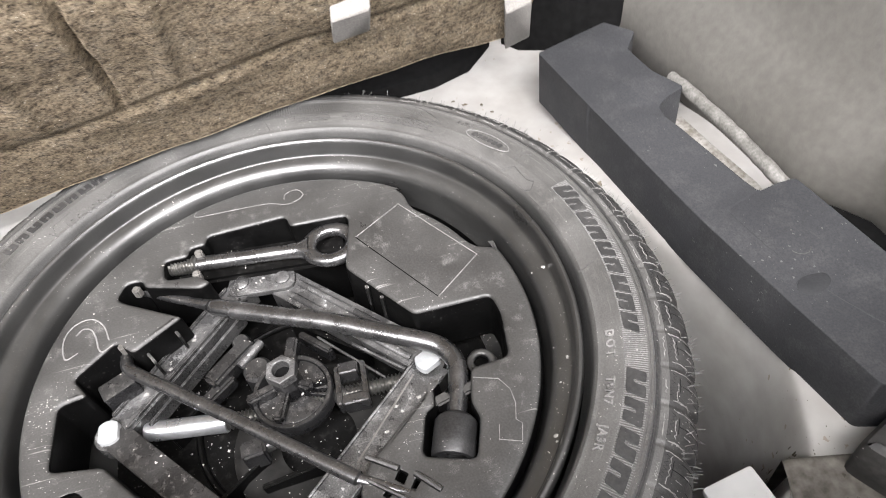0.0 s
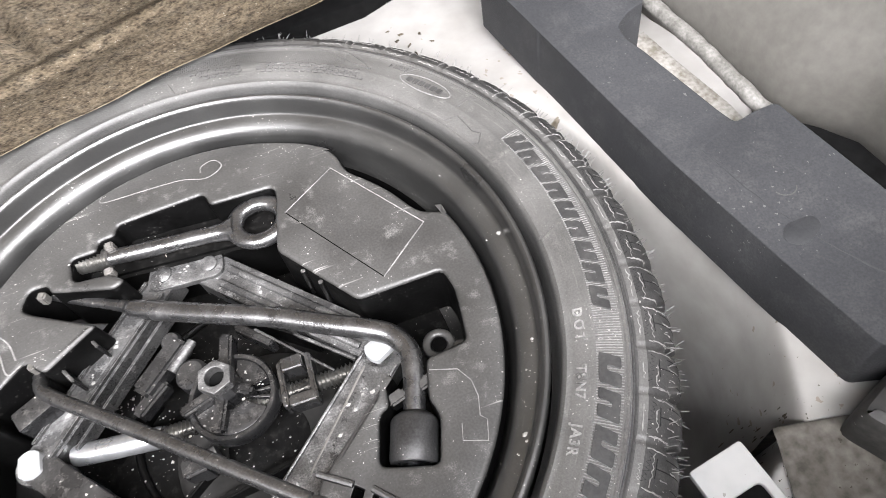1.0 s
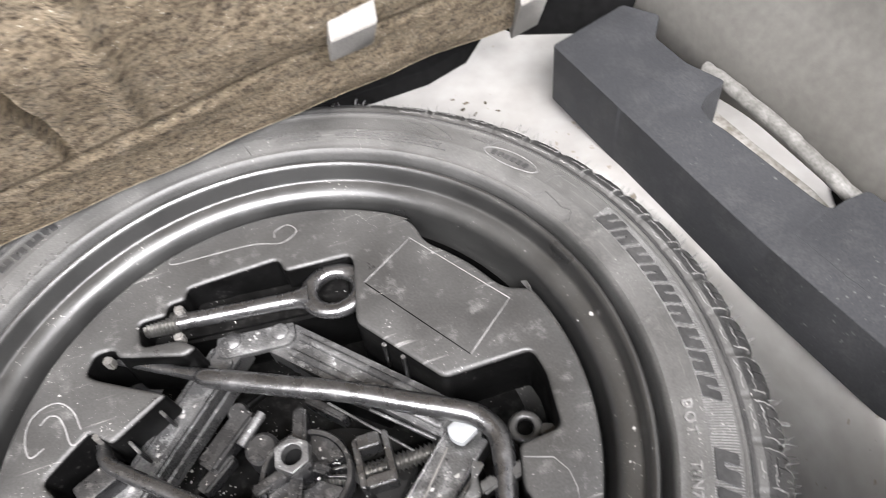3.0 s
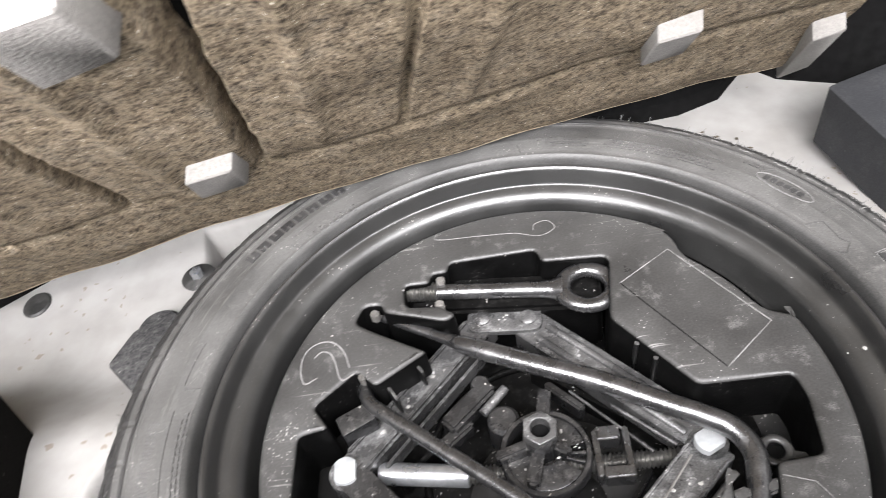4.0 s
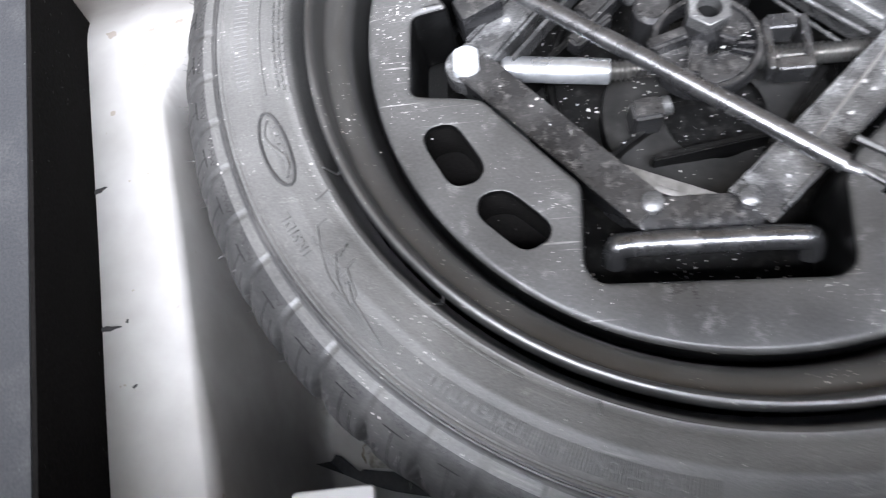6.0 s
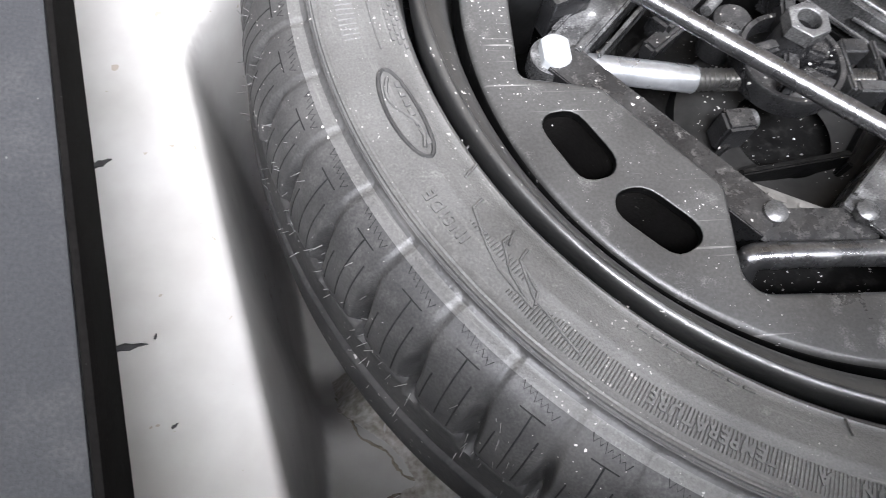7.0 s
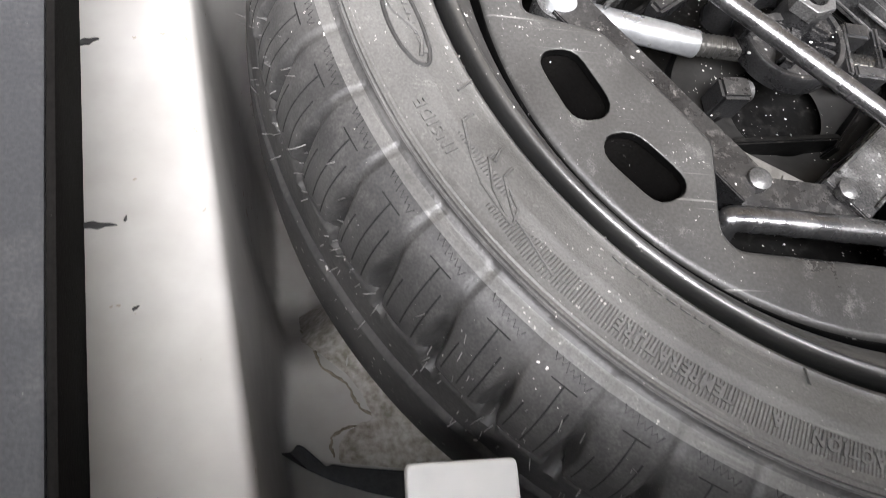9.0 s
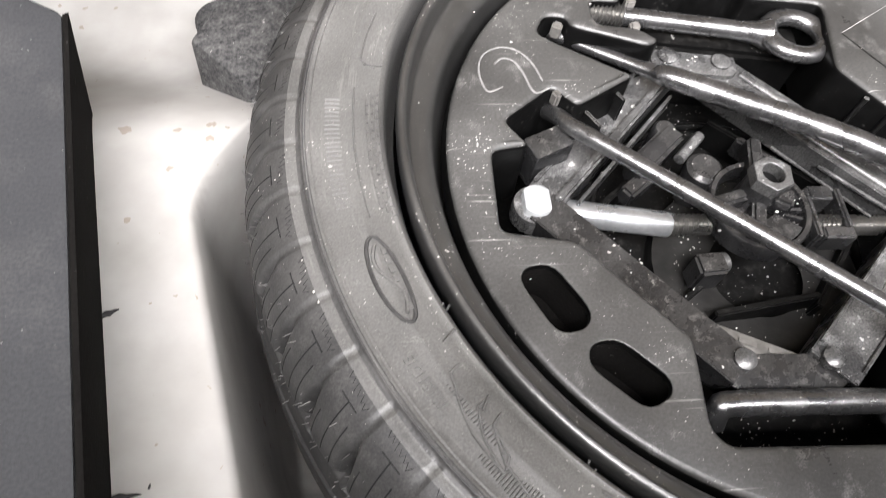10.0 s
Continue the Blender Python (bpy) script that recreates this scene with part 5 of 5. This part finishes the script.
def arm(name, p, q, width, top, height, web, label="", material=None):
    """A channel-section arm from p to q: two upright flanges and a web at the given height share."""
    p, q = Vector((*p, 0)), Vector((*q, 0))
    ln, ang = (q - p).length, math.degrees(math.atan2(q.y - p.y, q.x - p.x))
    t, w, low = 0.0032, width / 2, top - height
    if web < 0.01:
        sec = [(-w, low), (-w, top), (w, top), (w, low), (w - t, low), (w - t, top - t), (-w + t, top - t), (-w + t, low)]
    else:
        sec = [(-w, low), (-w, top), (-w + t * 2.2, top), (-w + t * 2.2, low + t), (w - t, low + t), (w - t, top), (w, top), (w, low)]
    bm_ = bmesh.new()
    a = [bm_.verts.new((0, y, z)) for y, z in sec]
    b = [bm_.verts.new((ln, y, z)) for y, z in sec]
    for k in range(8):
        bm_.faces.new((a[k], a[(k + 1) % 8], b[(k + 1) % 8], b[k]))
    bmesh.ops.triangle_fill(bm_, edges=[bm_.edges.get((a[k], a[(k + 1) % 8])) for k in range(8)])
    bmesh.ops.triangle_fill(bm_, edges=[bm_.edges.get((b[k], b[(k + 1) % 8])) for k in range(8)])
    sharp = [e for e in bm_.edges if len(e.link_faces) == 2 and e.calc_face_angle(0) > 1.0]
    bmesh.ops.bevel(bm_, geom=sharp, offset=0.0007, segments=2, affect="EDGES")
    bmesh.ops.transform(bm_, matrix=Matrix.Translation(p) @ pose(0, 0, 0, 0, 0, ang), verts=bm_.verts)
    return part(name, bm_, material or M_JACK, scissor_jack, label)


arm("arm", (-0.1330, -0.0020), (-0.0300, 0.1070), 0.022, -0.028, 0.020, 0.004)
arm("arm", (0.0010, 0.1010), (0.1060, -0.0100), 0.027, -0.030, 0.020, 0.004)
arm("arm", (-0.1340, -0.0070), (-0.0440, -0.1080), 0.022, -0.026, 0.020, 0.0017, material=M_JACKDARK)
arm("arm", (0.1090, -0.0160), (0.0060, -0.1090), 0.028, -0.028, 0.020, 0.0017)
for off, wide, z, high, a, b in ((0.0078, 0.0040, -0.0262, 0.0050, 0.02, 0.90), (0.0168, 0.0022, -0.0385, 0.0140, 0.10, 0.84), (-0.0096, 0.0026, -0.0268, 0.0040, 0.04, 0.92)):
    p, q = Vector((-0.1330 + 0.727 * off, -0.0020 - 0.687 * off, 0)), Vector((-0.0300 + 0.727 * off, 0.1070 - 0.687 * off, 0))
    mid = p.lerp(q, (a + b) / 2)
    part("flange", block(((q - p).length * (b - a), wide, high), (mid.x, mid.y, z), 0.0008, 46.6), M_JACK, scissor_jack)
for off in (-0.0068, 0.0060):
    dx, dy = 0.727 * off, 0.687 * off
    part("arm_rib", tube([(0.012 + dx, 0.0895 + dy, -0.0298), (0.098 + dx, -0.0015 + dy, -0.0298)], 0.0030, 10, 0.8), M_JACK, scissor_jack)
for a, b, r in (((0.0236, 0.0393), (0.0707, -0.0133), 0.0011), ((0.0502, 0.0244), (0.0866, -0.0106), 0.0014), ((0.0773, 0.0101), (0.0919, -0.0047), 0.0014)):
    part("edge_rail", tube([(*a, -0.0365), (*b, -0.0365)], r, 8), M_JACK, scissor_jack)
part("bright_line", tube([(0.0400, -0.0785, -0.0277), (0.0690, -0.0470, -0.0277), (0.0919, -0.0222, -0.0277)], 0.0008, 8, 0.6), M_GREYSTEEL, scissor_jack, "thin bright line")
for off in (-0.0125, 0.0125):
    p, q = Vector((0.1040 + 0.67 * off, -0.0205 - 0.742 * off, -0.0272)), Vector((0.0120 + 0.67 * off, -0.1036 - 0.742 * off, -0.0272))
    part("flange", tube([p, q], 0.0013, 8), M_JACK, scissor_jack)
for cx, cy, sx, sy, rz, z in ((-0.015, 0.1030, 0.058, 0.023, -6, -0.0265), (-0.019, -0.1085, 0.066, 0.020, -2, -0.031)):
    poly = rounded([(-sx / 2, -sy / 2), (sx / 2, -sy / 2), (sx / 2, sy / 2), (-sx / 2, sy / 2)], sy * 0.45, 5)
    bm = prism(poly, -0.005, 0.0, 0.0012)
    bmesh.ops.transform(bm, matrix=pose(cx, cy, z, 0, 0, rz), verts=bm.verts)
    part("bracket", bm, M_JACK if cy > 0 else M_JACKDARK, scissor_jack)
for cx, cy, z, r in ((-0.0322, 0.1060, -0.026, 0.0065), (0.0030, 0.1012, -0.026, 0.0065), (-0.0430, -0.1030, -0.025, 0.006), (0.0063, -0.1040, -0.026, 0.006)):
    part("rivet", lathe([(0, z + 0.003), (r * 0.6, z + 0.0026), (r, z + 0.001), (r, z - 0.004)], 24, matrix=Matrix.Translation((cx, cy, 0))), M_JACK, scissor_jack)


# inner pieces use the darker steel; the jack's inside shade is coloured in
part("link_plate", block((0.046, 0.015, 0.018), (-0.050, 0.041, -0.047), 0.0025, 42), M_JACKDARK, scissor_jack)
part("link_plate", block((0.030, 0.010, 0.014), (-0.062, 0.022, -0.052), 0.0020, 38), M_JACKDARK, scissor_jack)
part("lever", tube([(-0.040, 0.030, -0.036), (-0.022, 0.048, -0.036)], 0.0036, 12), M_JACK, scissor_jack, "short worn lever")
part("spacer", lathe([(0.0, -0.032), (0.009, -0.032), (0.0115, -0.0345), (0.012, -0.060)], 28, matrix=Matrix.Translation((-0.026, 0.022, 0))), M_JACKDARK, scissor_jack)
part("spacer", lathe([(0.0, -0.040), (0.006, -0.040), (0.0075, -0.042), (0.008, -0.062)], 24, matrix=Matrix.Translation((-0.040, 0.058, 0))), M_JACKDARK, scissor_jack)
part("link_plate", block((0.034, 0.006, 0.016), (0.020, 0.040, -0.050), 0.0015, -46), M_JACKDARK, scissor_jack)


def pin_head(x, y, z, turn):
    rad, flat = 0.0098, 0.0076
    poly = []
    for k in range(48):
        a = 2 * math.pi * k / 48
        px = max(-flat, min(flat, rad * math.cos(a)))
        poly.append((px, rad * math.sin(a)))
    poly = [p for i, p in enumerate(poly) if (Vector(p) - Vector(poly[i - 1])).length > 1e-5]
    bm_ = prism(poly, -0.010, 0.0, 0.0013)
    bmesh.ops.transform(bm_, matrix=pose(x, y, z, 0, 0, turn), verts=bm_.verts)
    part("pin_head", bm_, M_PALE, scissor_jack, "bright pale flattened pin head")
    part("collar", lathe([(0.0, z - 0.006), (0.0125, z - 0.006), (0.013, z - 0.008), (0.013, z - 0.018)], 32, matrix=Matrix.Translation((x, y, 0))), M_JACK, scissor_jack)


pin_head(-0.1370, -0.0055, -0.0225, 0)
pin_head(0.1050, -0.0150, -0.0220, -65)
part("sleeve", lathe([(0.0, 0.0), (0.0066, 0.0), (0.0078, 0.001), (0.0078, 0.063), (0.0073, 0.064), (0.0, 0.064)], 36, matrix=along((-0.1170, -0.0020, -0.043), (-0.0530, -0.0120, -0.043))), M_ZINC, scissor_jack, "bright zinc-plated sleeve")
part("screw", thread((-0.0540, -0.0118, -0.043), (0.0950, -0.0158, -0.043), 0.0066, 0.0030, 0.0021), M_THREAD, scissor_jack, "grey screw thread")
for x, y, sx, sy, rz in ((0.043, 0.0035, 0.016, 0.010, -2), (0.046, -0.0245, 0.020, 0.008, -2), (0.0545, -0.011, 0.004, 0.036, -2), (0.034, -0.010, 0.004, 0.034, -2)):
    part("screw_clip", block((sx, sy, 0.016), (x, y, -0.042), 0.0012, rz), M_STEEL, scissor_jack)
bar = smooth_path([(-0.0650, -0.1320, -0.034), (-0.0640, -0.1275, -0.026), (-0.0580, -0.1262, -0.023), (-0.017, -0.1275, -0.022), (0.0240, -0.1290, -0.023), (0.0305, -0.1305, -0.026), (0.0315, -0.1350, -0.034)], 6)
part("foot_bar", tube(bar, 0.0066, 18), M_STEEL, scissor_jack, "round black bar")

# ---------------------------------------------------------------- hold-down nut on its disc
hold_down = thing("hold_down_nut", "black plastic hold-down wing nut with a hexagon boss", "wing nut", TRAY)
ring = [(0.0262, -0.042), (0.0264, -0.0335), (0.0275, -0.0312), (0.0302, -0.0308), (0.0312, -0.032), (0.0314, -0.044)]
HC = Matrix.Translation((-0.0004, -0.0066, 0))
part("ring", lathe(ring, 64, matrix=HC), M_JACKDARK, hold_down)


def sector(a0, a1, r0, r1, z0, z1):
    n = max(4, int((a1 - a0) / 6))
    pts = [(r1 * math.cos(radians(a0 + (a1 - a0) * k / n)), r1 * math.sin(radians(a0 + (a1 - a0) * k / n))) for k in range(n + 1)]
    pts += [(r0 * math.cos(radians(a1 - (a1 - a0) * k / n)), r0 * math.sin(radians(a1 - (a1 - a0) * k / n))) for k in range(n + 1)]
    bm_ = prism(pts, z0, z1, 0.0008)
    bmesh.ops.transform(bm_, matrix=HC, verts=bm_.verts)
    return bm_


for a0, a1, z in ((8, 72, -0.0322), (-120, -36, -0.0318), (180, 236, -0.0330)):
    part("plate", sector(a0, a1, 0.009, 0.0268, -0.044, z), M_JACKDARK, hold_down, "dark plate speckled with dust")
for a0 in (-22, -8):
    part("plate_rib", sector(a0, a0 + 6, 0.010, 0.0270, -0.043, -0.0335), M_JACKDARK, hold_down)
for a, ln, wide in ((252, 0.034, 0.0085), (196, 0.034, 0.0080), (78, 0.040, 0.0090), (330, 0.022, 0.0070)):
    x, y = -0.0023 + 0.46 * ln * math.cos(radians(a)), 0.0 + 0.46 * ln * math.sin(radians(a))
    part("wing", block((ln, wide, 0.015), (x, y, -0.0310), 0.0018, a), M_JACKDARK, hold_down)
hexa = [(0.0126 * math.cos(radians(60 * k + 22)), 0.0126 * math.sin(radians(60 * k + 22))) for k in range(6)]
hole = [(0.0066 * math.cos(2 * math.pi * k / 28), 0.0066 * math.sin(2 * math.pi * k / 28)) for k in range(28)]
bm = pierced(hexa, [hole], 0.009, 0.0009, 0.0085, 0.0)
bmesh.ops.transform(bm, matrix=Matrix.Translation((-0.0023, 0.0, -0.008)), verts=bm.verts)
part("hexagon_boss", bm, M_JACK, hold_down, "dark grey hexagon boss with a hole")
part("pedestal", lathe([(0.0104, -0.0160), (0.0110, -0.0200), (0.0118, -0.0375), (0.0, -0.0375)], 32, matrix=Matrix.Translation((-0.0023, 0.0, 0))), M_JACKDARK, hold_down)
# black disc closes the bore; the hole's dark depth is its colour
part("bore_shade", lathe([(0.0, -0.0165), (0.0105, -0.0165)], 24, matrix=Matrix.Translation((-0.0023, 0.0, 0))), M_BLACK, hold_down)

# ---------------------------------------------------------------- flat spanner under the crank
spanner = thing("flat_spanner", "small grey steel flat spanner with raised marks", "spanner", TRAY)
SP0, SP1 = Vector((-0.0560, -0.0790, -0.038)), Vector((-0.0080, -0.1010, -0.036))
ang = math.degrees(math.atan2(SP1.y - SP0.y, SP1.x - SP0.x))
poly = rounded([(-0.029, -0.0055), (0.029, -0.0048), (0.029, 0.0048), (-0.029, 0.0055)], 0.003)
bm = prism(poly, -0.0045, 0.0, 0.0012)
bmesh.ops.transform(bm, matrix=pose(*SP0.lerp(SP1, 0.5), 0, 0, ang), verts=bm.verts)
blade = part("blade", bm, M_GREYSTEEL, spanner)
for k, w in enumerate((0.003, 0.010, 0.004)):
    part("mark_bar", block((w, 0.003, 0.0008), (SP0.lerp(SP1, 0.25 + 0.25 * k).x, SP0.lerp(SP1, 0.25 + 0.25 * k).y, -0.0365 + 0.0003), 0.0002, ang), M_GREYSTEEL, spanner)

# ---------------------------------------------------------------- white brackets at the tail


def bracket(m, label, drop, size=(0.037, 0.052)):
    t = thing("striker_bracket", label, "bracket", m, "brackets at the tail")
    w, h = size
    tab = rounded([(-w / 2, -h), (w / 2, -h), (w / 2, 0), (-w / 2, 0)], 0.0025)
    slot = rounded([(-0.0125, -0.038), (0.0125, -0.038), (0.0125, -0.024), (-0.0125, -0.024)], 0.004)
    bm_ = pierced(tab, [slot], 0.003, 0.0010, 0.004, 0.0)
    part("tab", bm_, M_WHITE, t)
    part("slot_backing", block((0.030, 0.018, 0.002), (0, -0.031, -0.0055), 0.0005), M_BLACK, t)
    part("stem", block((w, 0.004, drop), (0, -h + 0.001, -drop / 2 - 0.0035), 0.001), M_WHITE, t)
    return t


bracket(pose(-0.201, -0.2395, 0.012, 0, 0, 4), "white painted metal bracket with a slot", 0.19)
bracket(pose(0.271, -0.157, -0.022, 0, 0, 10), "white painted metal bracket with a slot, beside the tyre", 0.155)

# ---------------------------------------------------------------- crumbs of dust and paint on the tray, the arms, the rim and the tyre


def rim_z(r):
    for (r0, z0), (r1, z1) in zip(RIM, RIM[1:]):
        if r0 <= r <= r1:
            return z0 + (z1 - z0) * (r - r0) / (r1 - r0)
    return 0.0


rng = random.Random(21)
spots = []
for k in range(16):
    a, r = radians(rng.uniform(-48, 12)), rng.uniform(0.2065, 0.2085)
    spots.append((r * math.cos(a), r * math.sin(a), rim_z(r), 0.0017))
for p, q, z, n in (((-0.125, 0.006), (-0.045, 0.092), -0.0279, 16), ((0.095, -0.03), (0.02, -0.098), -0.0279, 10), ((-0.03, 0.105), (0.0, 0.102), -0.0262, 4), ((0.01, 0.09), (0.09, 0.005), -0.0299, 6)):
    for k in range(n):
        t = rng.random()
        x, y = p[0] + (q[0] - p[0]) * t + rng.gauss(0, 0.004), p[1] + (q[1] - p[1]) * t + rng.gauss(0, 0.004)
        spots.append((x, y, z + 0.0072 * x + 0.0208 * y, 0.0021))
spots.append((-0.0128, 0.1063, -0.0240, 0.0042))
for k in range(60):
    a, r = radians(rng.gauss(165, 30)), 0.187 - abs(rng.gauss(0, 0.012))
    spots.append((r * math.cos(a), r * math.sin(a), 0.0072 * r * math.cos(a) + 0.0208 * r * math.sin(a), 0.0010))
for k in range(70):
    a, r = radians(rng.choice((rng.gauss(-5, 30), rng.gauss(165, 30)))), rng.uniform(0.1945, 0.2075)
    spots.append((r * math.cos(a), r * math.sin(a), rim_z(r), 0.0009))
for k in range(80):
    a, r = radians(rng.uniform(0, 360)), rng.uniform(0.2275, 0.259)
    spots.append((r * math.cos(a), r * math.sin(a), side_z(r), 0.0006))
for p, q, w, z, n in (((-0.133, -0.002), (-0.03, 0.107), 0.008, -0.0283, 46), ((-0.134, -0.007), (-0.044, -0.108), 0.008, -0.0262, 30), ((0.109, -0.016), (0.006, -0.109), 0.010, -0.0282, 44),
                      ((0.001, 0.101), (0.106, -0.01), 0.010, -0.0302, 34), ((-0.04, 0.104), (0.012, 0.100), 0.008, -0.0262, 16), ((-0.03, -0.02), (0.025, 0.0), 0.012, -0.0303, 40)):
    for k in range(n):
        t = rng.random()
        x, y = p[0] + (q[0] - p[0]) * t + rng.gauss(0, w * 0.4), p[1] + (q[1] - p[1]) * t + rng.gauss(0, w * 0.4)
        spots.append((x, y, z + 0.0072 * x + 0.0208 * y, 0.0012))
for k in range(150):
    x, y = rng.gauss(-0.02, 0.05), rng.gauss(-0.03, 0.045)
    spots.append((x, y, -0.0779 + 0.0072 * x + 0.0208 * y, 0.0010))
cv, cf = [], []
for x, y, z, size in spots:
    size *= 0.22 + 1.1 * rng.random() ** (4 if size < 0.002 else 1.5)
    n, base, turn = rng.choice((4, 5, 6)), len(cv), rng.random() * 6
    for k in range(n):
        a, r = turn + 2 * math.pi * k / n, size * rng.uniform(0.6, 1.1)
        cv.append((x + r * math.cos(a), y + 0.8 * r * math.sin(a), z))
    cv.append((x, y, z + min(0.0005, size * 0.45)))
    cf += [(base + k, base + (k + 1) % n, base + n) for k in range(n)]
m_ = bpy.data.meshes.new("crumbs")
m_.from_pydata(cv, [], cf)
m_.materials.append(M_CRUMB)
tagged(new("crumbs", m_), "pale crumbs of dust and paint on tray, tools and tyre", "dust", kind="stuff")
